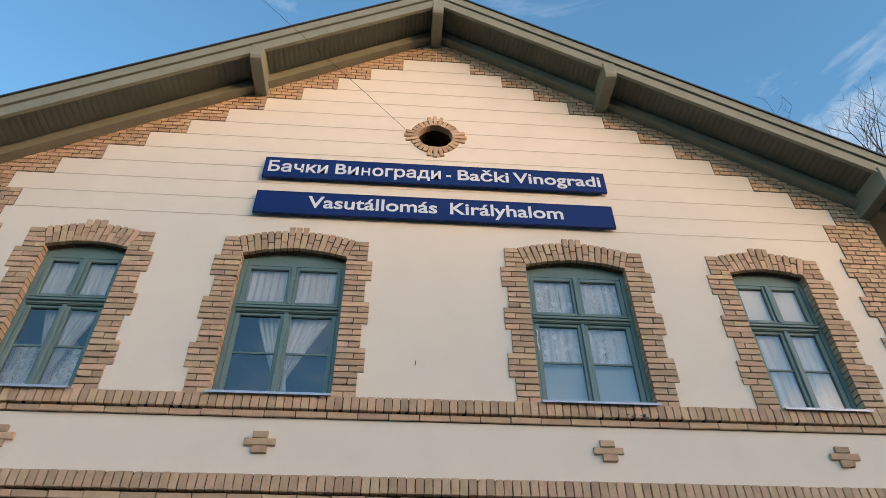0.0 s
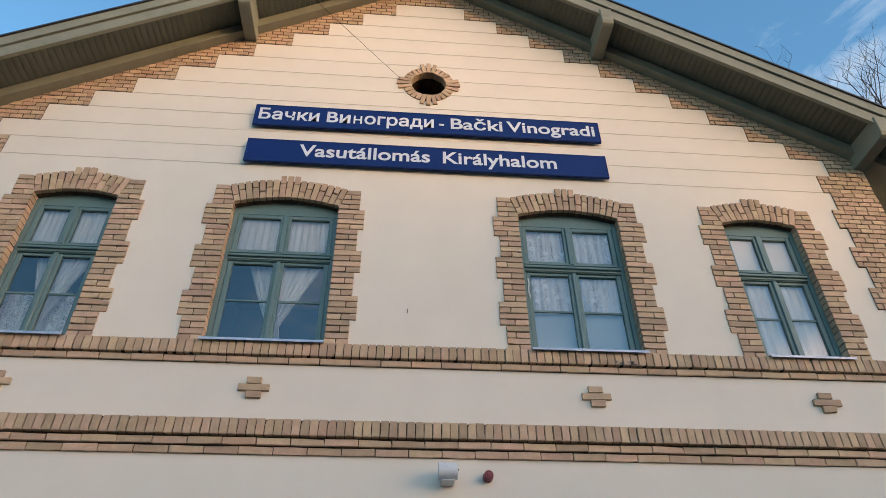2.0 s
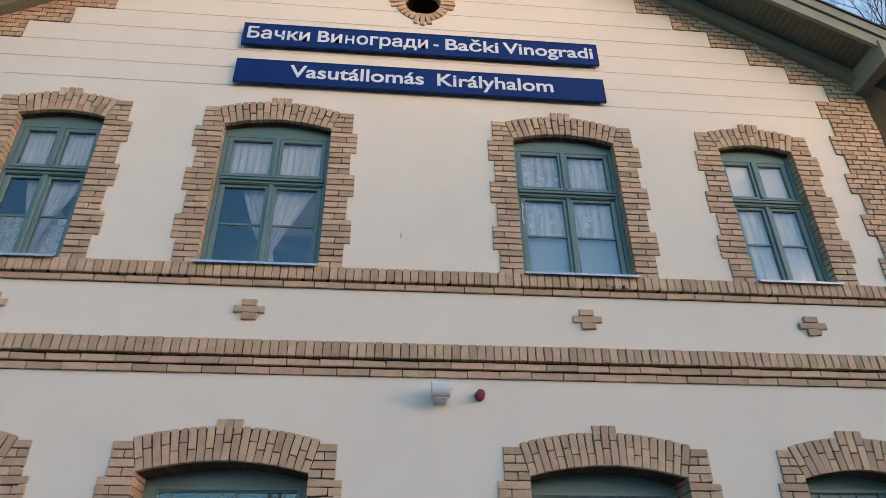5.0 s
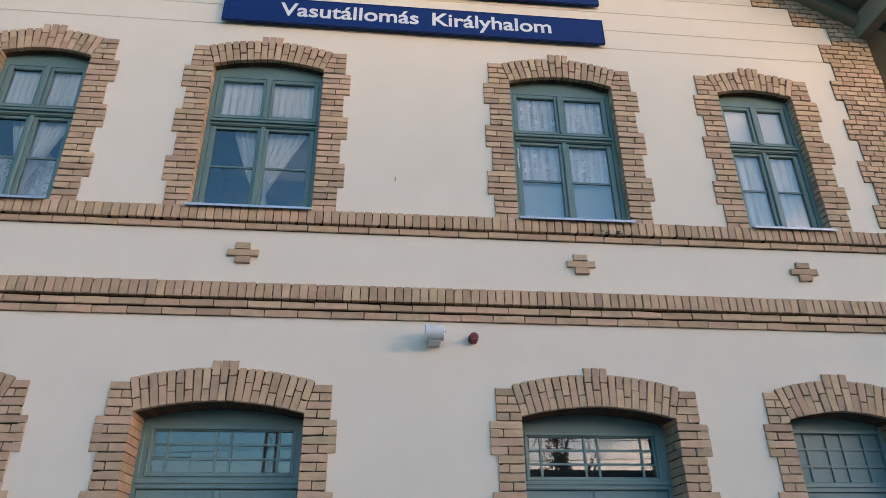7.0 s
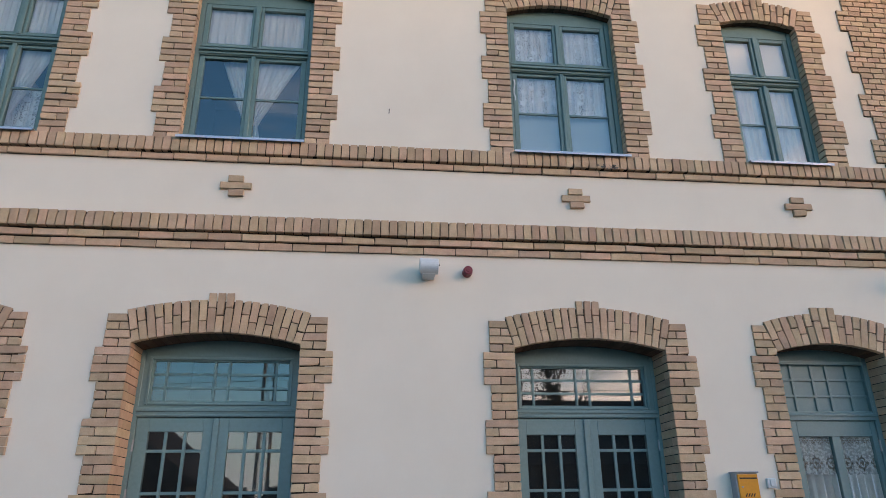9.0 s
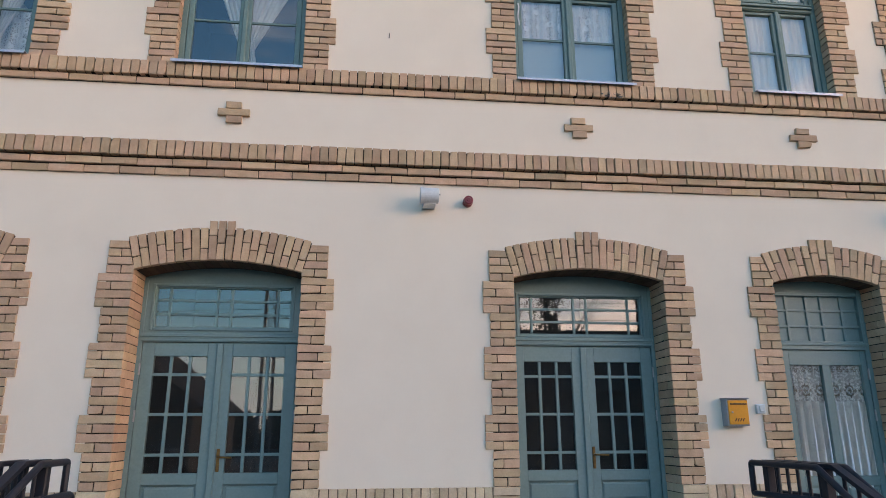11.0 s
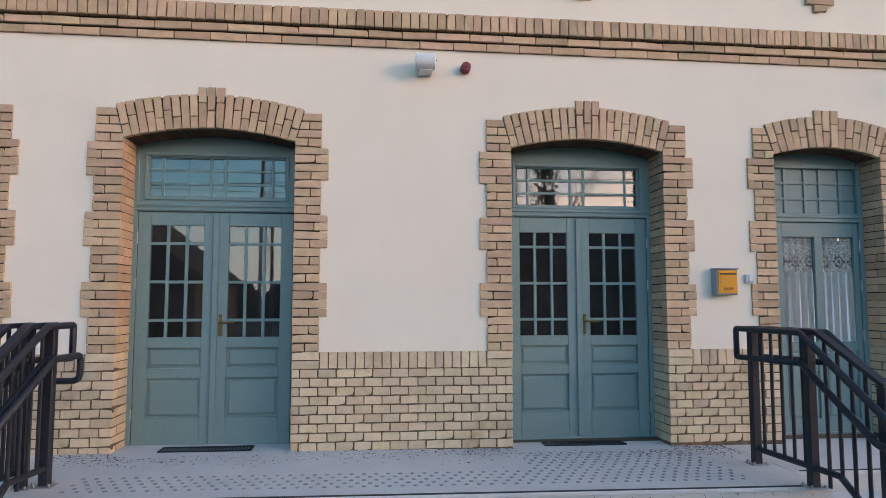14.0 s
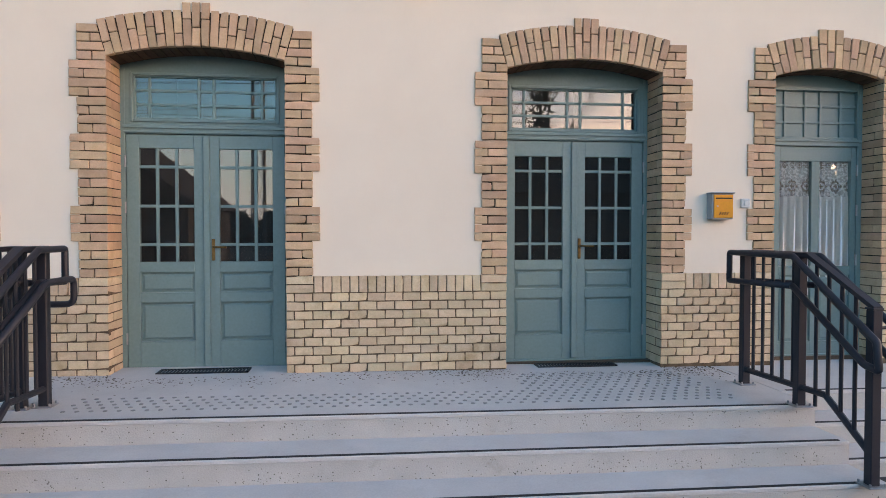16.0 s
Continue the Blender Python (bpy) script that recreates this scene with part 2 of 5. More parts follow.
def cloth(name, holes, base=(0.88, 0.88, 0.88), see=0.25, scale=26.0):
    """Thin white curtain cloth; holes > 0 gives lace with openings."""
    m = bpy.data.materials.new(name)
    m.use_nodes = True
    n, l = m.node_tree.nodes, m.node_tree.links
    b = n["Principled BSDF"]
    b.inputs["Base Color"].default_value, b.inputs["Roughness"].default_value = (*base, 1), 0.9
    geo = n.new("ShaderNodeNewGeometry")
    tl = n.new("ShaderNodeBsdfTranslucent")
    tl.inputs["Color"].default_value = (*base, 1)
    ms = n.new("ShaderNodeMixShader")
    ms.inputs["Fac"].default_value = 0.12
    l.new(b.outputs["BSDF"], ms.inputs[1])
    l.new(tl.outputs["BSDF"], ms.inputs[2])
    tr = n.new("ShaderNodeBsdfTransparent")
    mt = n.new("ShaderNodeMixShader")
    l.new(ms.outputs["Shader"], mt.inputs[1])
    l.new(tr.outputs["BSDF"], mt.inputs[2])
    if holes:
        # flower rings worked into an open net
        v = n.new("ShaderNodeTexVoronoi")
        v.inputs["Scale"].default_value = scale
        v.inputs["Randomness"].default_value = 0.8
        l.new(geo.outputs["Position"], v.inputs["Vector"])
        ring = n.new("ShaderNodeMath")
        ring.operation = "COMPARE"
        ring.inputs[1].default_value, ring.inputs[2].default_value = 0.24, 0.085
        l.new(v.outputs["Distance"], ring.inputs[0])
        w = n.new("ShaderNodeTexVoronoi")
        w.feature = "DISTANCE_TO_EDGE"
        w.inputs["Scale"].default_value = scale * 5
        l.new(geo.outputs["Position"], w.inputs["Vector"])
        r = n.new("ShaderNodeMapRange")
        r.inputs["From Min"].default_value, r.inputs["From Max"].default_value = 0.05, 0.35
        r.inputs["To Min"].default_value, r.inputs["To Max"].default_value = see, holes
        l.new(w.outputs["Distance"], r.inputs["Value"])
        a = n.new("ShaderNodeMath")
        a.operation = "SUBTRACT"
        a.use_clamp = True
        l.new(r.outputs["Result"], a.inputs[0])
        l.new(ring.outputs[0], a.inputs[1])
        mp = n.new("ShaderNodeMapping")
        mp.inputs["Scale"].default_value = (21.0, 3.0, 0.9)
        f = n.new("ShaderNodeTexNoise")
        f.inputs["Scale"].default_value, f.inputs["Detail"].default_value = 1.0, 2.0
        fr = n.new("ShaderNodeMapRange")
        fr.inputs["From Min"].default_value, fr.inputs["From Max"].default_value = 0.38, 0.6
        fr.inputs["To Min"].default_value, fr.inputs["To Max"].default_value = 0.25, 1.0
        pl = n.new("ShaderNodeMath")
        pl.operation = "MULTIPLY"
        l.new(geo.outputs["Position"], mp.inputs["Vector"])
        l.new(mp.outputs["Vector"], f.inputs["Vector"])
        l.new(f.outputs["Fac"], fr.inputs["Value"])
        l.new(a.outputs[0], pl.inputs[0])
        l.new(fr.outputs["Result"], pl.inputs[1])
        l.new(pl.outputs[0], mt.inputs["Fac"])
    elif see > 0.05:
        # gathered cloth: threads lie denser along some folds
        mp = n.new("ShaderNodeMapping")
        mp.inputs["Scale"].default_value = (17.0, 3.0, 1.1)
        v = n.new("ShaderNodeTexNoise")
        v.inputs["Scale"].default_value, v.inputs["Detail"].default_value = 1.0, 3.0
        r = n.new("ShaderNodeMapRange")
        r.inputs["From Min"].default_value, r.inputs["From Max"].default_value = 0.36, 0.62
        r.inputs["To Min"].default_value, r.inputs["To Max"].default_value = 0.02, see
        l.new(geo.outputs["Position"], mp.inputs["Vector"])
        l.new(mp.outputs["Vector"], v.inputs["Vector"])
        l.new(v.outputs["Fac"], r.inputs["Value"])
        l.new(r.outputs["Result"], mt.inputs["Fac"])
    else:
        mt.inputs["Fac"].default_value = see
    l.new(mt.outputs["Shader"], n["Material Output"].inputs["Surface"])
    return m


DOOR_VOILE = cloth("thick_white_voile", 0, base=(0.97, 0.97, 0.97), see=0.06)


def medallion_lace(name, z_mid, pitch=0.158, high=0.17):
    """White cloth with a row of open oval medallions, net inside them."""
    m = bpy.data.materials.new(name)
    m.use_nodes = True
    n, l = m.node_tree.nodes, m.node_tree.links
    b = n["Principled BSDF"]
    b.inputs["Base Color"].default_value, b.inputs["Roughness"].default_value = (0.93, 0.93, 0.94, 1), 0.9
    geo, sep = n.new("ShaderNodeNewGeometry"), n.new("ShaderNodeSeparateXYZ")
    l.new(geo.outputs["Position"], sep.inputs[0])

    def op(kind, a, c, clamp=False):
        k = n.new("ShaderNodeMath")
        k.operation, k.use_clamp = kind, clamp
        for i, v in enumerate((a, c)):
            if isinstance(v, (int, float)):
                k.inputs[i].default_value = v
            elif v is not None:
                l.new(v, k.inputs[i])
        return k.outputs[0]

    zz = op("SUBTRACT", sep.outputs["Z"], z_mid)
    big = op("ADD", op("COSINE", op("MULTIPLY", sep.outputs["X"], 2 * math.pi / pitch), None), op("COSINE", op("MULTIPLY", zz, 2 * math.pi / high), None))
    small = op("ADD", op("COSINE", op("MULTIPLY", sep.outputs["X"], 10 * math.pi / pitch), None), op("COSINE", op("MULTIPLY", zz, 8 * math.pi / high), None))
    oval = op("MULTIPLY", op("GREATER_THAN", big, 0.1), op("LESS_THAN", big, 1.15))
    heart = op("GREATER_THAN", big, 1.62)
    hole = op("MULTIPLY", op("ADD", oval, heart, True), op("GREATER_THAN", small, -0.45))
    band = op("LESS_THAN", op("ABSOLUTE", zz, None), high * 0.46)
    grain = n.new("ShaderNodeTexNoise")
    grain.inputs["Scale"].default_value, grain.inputs["Detail"].default_value = 45.0, 3.0
    l.new(geo.outputs["Position"], grain.inputs["Vector"])
    loose = op("MULTIPLY", op("GREATER_THAN", grain.outputs["Fac"], 0.5), 0.30)
    see = op("MAXIMUM", op("MULTIPLY", op("MULTIPLY", hole, band), 0.86), loose)
    tr, mt = n.new("ShaderNodeBsdfTransparent"), n.new("ShaderNodeMixShader")
    l.new(see, mt.inputs["Fac"])
    l.new(b.outputs["BSDF"], mt.inputs[1])
    l.new(tr.outputs["BSDF"], mt.inputs[2])
    l.new(mt.outputs["Shader"], n["Material Output"].inputs["Surface"])
    return m


DOOR_LACE = medallion_lace("patterned_door_lace", 1.69)
DOOR_HEAD_LACE = medallion_lace("door_lace_heading", 1.90, 0.079, 0.085)
VOILE = cloth("white_voile", 0, base=(0.97, 0.97, 0.97), see=0.15)
LACE = cloth("white_lace", 0.88, base=(0.97, 0.97, 0.98), see=0.14, scale=9)
PALE_BLIND = cloth("pale_blue_blind_cloth", 0, base=(0.70, 0.80, 0.86), see=0.02)
BLIND = cloth("white_blind_cloth", 0, base=(0.95, 0.95, 0.95), see=0.02)


def glass(name, ior, veil):
    """Slightly wavy clear pane with a thin pale film that stands in for reflections."""
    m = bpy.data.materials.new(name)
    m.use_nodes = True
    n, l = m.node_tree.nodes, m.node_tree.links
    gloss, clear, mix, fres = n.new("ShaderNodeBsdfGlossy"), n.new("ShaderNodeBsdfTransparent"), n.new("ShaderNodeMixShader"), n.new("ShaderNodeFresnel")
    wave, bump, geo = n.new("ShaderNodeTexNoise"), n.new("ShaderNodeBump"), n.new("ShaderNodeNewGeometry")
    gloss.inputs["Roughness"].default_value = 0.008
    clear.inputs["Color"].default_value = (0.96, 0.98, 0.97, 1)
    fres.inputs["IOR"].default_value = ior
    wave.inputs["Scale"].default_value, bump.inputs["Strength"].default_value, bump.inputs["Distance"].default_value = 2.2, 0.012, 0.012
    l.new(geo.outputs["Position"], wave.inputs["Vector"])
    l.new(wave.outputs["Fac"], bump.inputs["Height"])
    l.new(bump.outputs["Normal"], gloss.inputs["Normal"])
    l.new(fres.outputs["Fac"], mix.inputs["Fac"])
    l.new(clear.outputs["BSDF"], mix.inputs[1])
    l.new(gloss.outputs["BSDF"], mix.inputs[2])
    veil_grey, film = n.new("ShaderNodeBsdfDiffuse"), n.new("ShaderNodeMixShader")
    veil_grey.inputs["Color"].default_value = (0.60, 0.58, 0.56, 1)
    film.inputs["Fac"].default_value = veil
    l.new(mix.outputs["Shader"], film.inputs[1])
    l.new(veil_grey.outputs["BSDF"], film.inputs[2])
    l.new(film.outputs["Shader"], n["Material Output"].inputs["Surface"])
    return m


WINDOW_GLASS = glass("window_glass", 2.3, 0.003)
# the stronger film brightens the dark door panes in place of missing reflections
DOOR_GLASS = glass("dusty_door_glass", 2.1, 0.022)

# ---- mesh helpers ----
ORIGIN = {}


def base_at(name, x, y, z, label="", category="", group="", kind=""):
    """An Empty at a thing's base, which parents its parts."""
    ob = new(name)
    ob.location = (x, y, z)
    ob.empty_display_size = 0.1
    ORIGIN[ob.name] = Vector((x, y, z))
    return tagged(ob, label, category, group, kind)


def part(name, bm, mat, parent=None, label="", smooth=False):
    """Links a bmesh (in world metres) as one mesh object, under parent when one is given."""
    me = bpy.data.meshes.new(name)
    off = ORIGIN.get(parent.name, Vector()) if parent else Vector()
    bmesh.ops.recalc_face_normals(bm, faces=bm.faces)
    bm.to_mesh(me)
    bm.free()
    if off.length:
        me.transform(Matrix.Translation(-off))
    if smooth:
        for p in me.polygons:
            p.use_smooth = True
    me.materials.append(mat)
    ob = new(name, me)
    if parent:
        ob.parent = parent
        ORIGIN[ob.name] = off
    if label:
        ob["label"] = label
    return ob


def box(bm, x0, x1, y0, y1, z0, z1, bevel=0.0):
    vs = [bm.verts.new(p) for p in ((x0, y0, z0), (x1, y0, z0), (x1, y1, z0), (x0, y1, z0), (x0, y0, z1), (x1, y0, z1), (x1, y1, z1), (x0, y1, z1))]
    fs = [bm.faces.new([vs[i] for i in q]) for q in ((0, 1, 5, 4), (1, 2, 6, 5), (2, 3, 7, 6), (3, 0, 4, 7), (4, 5, 6, 7), (3, 2, 1, 0))]
    if bevel:
        es = {e for f in fs for e in f.edges}
        bmesh.ops.bevel(bm, geom=list(es), offset=bevel, segments=1, affect="EDGES")
    return bm


def boxes(*items, bevel=0.0):
    bm = bmesh.new()
    for it in items:
        box(bm, *it, bevel=bevel)
    return bm


def prism(bm, outline, y0, y1):
    """Extrudes an outline of (x, z) along y."""
    a = [bm.verts.new((x, y0, z)) for x, z in outline]
    b = [bm.verts.new((x, y1, z)) for x, z in outline]
    bm.faces.new(a)
    bm.faces.new(b[::-1])
    for i in range(len(a)):
        j = (i + 1) % len(a)
        bm.faces.new((a[j], a[i], b[i], b[j]))
    return bm


def tube(bm, pts, r, sides=10):
    """A round bar along points."""
    pts = [Vector(p) for p in pts]
    rings = []
    up = None
    for i, p in enumerate(pts):
        d = (pts[min(i + 1, len(pts) - 1)] - pts[max(i - 1, 0)]).normalized()
        if up is None:
            up = d.orthogonal().normalized()
        else:
            up = (up - d * up.dot(d)).normalized()
        side = d.cross(up)
        rr = r[i] if isinstance(r, (list, tuple)) else r
        rings.append([bm.verts.new(p + (up * math.cos(2 * math.pi * k / sides) + side * math.sin(2 * math.pi * k / sides)) * rr) for k in range(sides)])
    for a, b in zip(rings, rings[1:]):
        for k in range(sides):
            j = (k + 1) % sides
            bm.faces.new((a[k], a[j], b[j], b[k]))
    bm.faces.new(rings[0][::-1])
    bm.faces.new(rings[-1])
    return bm


def round_path(pts, r=0.05, n=4):
    """Softens the corners of a polyline."""
    pts = [Vector(p) for p in pts]
    out = [pts[0]]
    for a, b, c in zip(pts, pts[1:], pts[2:]):
        ra, rc = min(r, (a - b).length * 0.45), min(r, (c - b).length * 0.45)
        p, q = b + (a - b).normalized() * ra, b + (c - b).normalized() * rc
        for k in range(n + 1):
            t = k / n
            out.append(p * (1 - t) ** 2 + b * 2 * t * (1 - t) + q * t * t)
    return out + [pts[-1]]


def frame_bars(x0, x1, z0, z1, w, y0, y1, bevel=0.004, bottom=None):
    """A rectangular frame of four bars."""
    wb = w if bottom is None else bottom
    return boxes((x0, x0 + w, y0, y1, z0, z1), (x1 - w, x1, y0, y1, z0, z1), (x0 + w, x1 - w, y0 + 0.002, y1, z1 - w, z1), (x0 + w, x1 - w, y0 + 0.002, y1, z0, z0 + wb), bevel=bevel)


def arc(cx, half, spring, rise, grow=0.0, n=14):
    """Points (x, z) of a segmental arch from its left to its right springing, grown outwards."""
    R = (half * half + rise * rise) / (2 * rise)
    cz = spring + rise - R
    a = math.asin(half / R)
    return [(cx + (R + grow) * math.sin(-a + 2 * a * i / n), cz + (R + grow) * math.cos(-a + 2 * a * i / n)) for i in range(n + 1)]


BRICKS = {}


def brick_mesh(w, h, d, mat):
    """One of six slightly uneven bricks of that size; its face lies at y = 0, its centre at x = z = 0."""
    key = (round(w, 3), round(h, 3), round(d, 3), mat.name, random.randrange(6))
    if key not in BRICKS:
        rnd = random.Random(str(key))
        e = 0.0034
        j = lambda s: rnd.uniform(-s, s)
        outline = [(-w / 2, -h / 2), (rnd.uniform(-0.2, 0.2) * w, -h / 2), (w / 2, -h / 2), (w / 2, rnd.uniform(-0.2, 0.2) * h), (w / 2, h / 2), (rnd.uniform(-0.2, 0.2) * w, h / 2), (-w / 2, h / 2), (-w / 2, rnd.uniform(-0.2, 0.2) * h)]
        chip = rnd.randrange(28)      # a few bricks have a knocked corner
        front, rim = [], []
        for k, (x, z) in enumerate(outline):
            q = 0.006 if k == chip and k % 2 == 0 else 0.0
            front.append((x * (1 - 2 * (e + q) / w) + j(0.0032), j(0.0020) + q * 0.4, z * (1 - 2 * (e + q) / h) + j(0.0032)))
            rim.append((x * (1 - 2 * q / w) + j(0.0028), e + j(0.001) + q, z * (1 - 2 * q / h) + j(0.0028)))
        back = [(x, d, z) for x, z in outline]
        faces = [tuple(range(8)), tuple(range(23, 15, -1))]
        for k in range(8):
            m = (k + 1) % 8
            faces += [(k + 8, m + 8, m, k), (k + 16, m + 16, m + 8, k + 8)]
        me = bpy.data.meshes.new("brick")
        me.from_pydata(front + rim + back, [], faces)
        me.materials.append(mat)
        BRICKS[key] = me
    return BRICKS[key]


def brick(parent, x, z, w, h=0.066, y=0.0, d=0.1, mat=None, turn=0.0):
    ob = new("brick", brick_mesh(w, h, d, mat or BRICK))
    ob.parent = parent
    off = ORIGIN[parent.name]
    ob.location = (x - off.x, y - off.y + random.uniform(-0.0045, 0.0045), z - off.z)
    ob.rotation_euler = (0, turn + random.uniform(-0.010, 0.010), 0)
    return ob


def cut_brick(parent, outline, y=0.0, d=0.1, mat=None):
    """A brick cut to a four-sided outline of (x, z)."""
    off = ORIGIN[parent.name]
    mx, mz = sum(p[0] for p in outline) / 4, sum(p[1] for p in outline) / 4
    pts = [(p[0] - mx, p[1] - mz) for p in outline]
    k = 0.95
    verts = [(x * k, 0.0, z * (k - 0.05)) for x, z in pts] + [(x, 0.005, z) for x, z in pts] + [(x, d, z) for x, z in pts]
    faces = [(0, 1, 2, 3), (11, 10, 9, 8)]
    for i in range(4):
        m = (i + 1) % 4
        faces += [(i + 4, m + 4, m, i), (i + 8, m + 8, m + 4, i + 4)]
    me = bpy.data.meshes.new("brick")
    me.from_pydata(verts, [], faces)
    me.materials.append(mat or BRICK)
    ob = new("brick", me)
    ob.parent = parent
    ob.location = (mx - off.x, y - off.y, mz - off.z)
    return ob


def structure(name, bm, mat, label, category):
    ob = part(name, bm, mat)
    ORIGIN[ob.name] = Vector()
    return tagged(ob, label, category, kind="structure")

# ---- the facade ----
COURSE = 0.075
CORNER = 5.87
APEX, SLOPE = 11.44, 0.618
# centre x, half width, threshold, springing, rise, outer half width, reveal depth
DOORS = [(-4.105, 0.555, 0.0, 2.70, 0.085, 0.765, 0.295), (-1.703, 0.727, 0.0, 2.702, 0.100, 0.960, 0.345), (1.703, 0.727, 0.0, 2.698, 0.100, 0.960, 0.345), (4.105, 0.555, 0.0, 2.70, 0.085, 0.765, 0.295)]
WINDOWS = [(-4.09, 0.470, 4.755, 6.615, 0.075, 0.718, 0.13), (-1.684, 0.612, 4.755, 6.605, 0.100, 0.857, 0.13), (1.684, 0.612, 4.755, 6.605, 0.100, 0.857, 0.13), (4.09, 0.470, 4.755, 6.615, 0.075, 0.718, 0.13)]
OPENINGS = DOORS + WINDOWS
OCULUS = (-0.02, 8.935, 0.242)


def front_wall():
    from mathutils.geometry import tessellate_polygon
    eave = APEX - SLOPE * CORNER
    outer = [(-CORNER, -0.5), (CORNER, -0.5), (CORNER, eave), (0, APEX), (-CORNER, eave)]
    holes = []
    for cx, half, z0, spring, rise, *_ in OPENINGS:
        h = half + 0.09
        zb = z0 - 0.004 if z0 > 1 else -0.45
        holes.append([(cx - h, zb), (cx + h, zb)] + arc(cx, h, spring + 0.05, rise)[::-1])
    ox, oz, r = OCULUS
    holes.append([(ox + (r + 0.05) * math.cos(a * math.pi / 16), oz + (r + 0.05) * math.sin(a * math.pi / 16)) for a in range(32)])
    loops = [outer] + holes
    bm = bmesh.new()
    front, back = [], []
    for loop in loops:
        front.append([bm.verts.new((x, 0.02, z)) for x, z in loop])
        back.append([bm.verts.new((x, 0.40, z)) for x, z in loop])
    ff, bb = [v for f in front for v in f], [v for f in back for v in f]
    for tri in tessellate_polygon([[Vector((x, z, 0)) for x, z in loop] for loop in loops]):
        bm.faces.new([ff[i] for i in tri])
        bm.faces.new([bb[i] for i in reversed(tri)])
    for f, b in zip(front, back):
        for i in range(len(f)):
            j = (i + 1) % len(f)
            bm.faces.new((f[i], f[j], b[j], b[i]))
    return structure("wall_front", bm, PLASTER, "cream plastered station facade with buff brick trim", "wall")


wall_front = front_wall()
PANEL_HALF = [5.16, 5.36, 4.90, 4.41, 3.94, 3.46, 2.99, 2.51, 2.01, 1.51, 1.025, 0.53]
PANEL_Z, PANEL_STEP = 7.22, 0.302


def gable_panels():
    """Twelve plaster courses with shadow joints; the round opening is cut through those that meet it."""
    ox, oz, r = OCULUS
    for k, half in enumerate(PANEL_HALF):
        z0, z1 = PANEL_Z + k * PANEL_STEP + 0.0045, PANEL_Z + (k + 1) * PANEL_STEP - 0.0045
        R = r + 0.06
        bm = bmesh.new()
        if z1 > oz - R and z0 < oz + R:
            cut = [(math.sqrt(max(R * R - (z - oz) ** 2, 0.0)), z) for z in (z0 + (z1 - z0) * q / 10 for q in range(11))]
            prism(bm, [(-half, z1), (-half, z0)] + [(ox - c - 0.0005, z) for c, z in cut], 0.013, 0.03)
            prism(bm, [(half, z0), (half, z1)] + [(ox + c + 0.0005, z) for c, z in cut[::-1]], 0.013, 0.03)
        else:
            box(bm, -half, half, 0.013, 0.03, z0, z1, bevel=0.004)
        part("panel", bm, PLASTER, wall_front)


gable_panels()


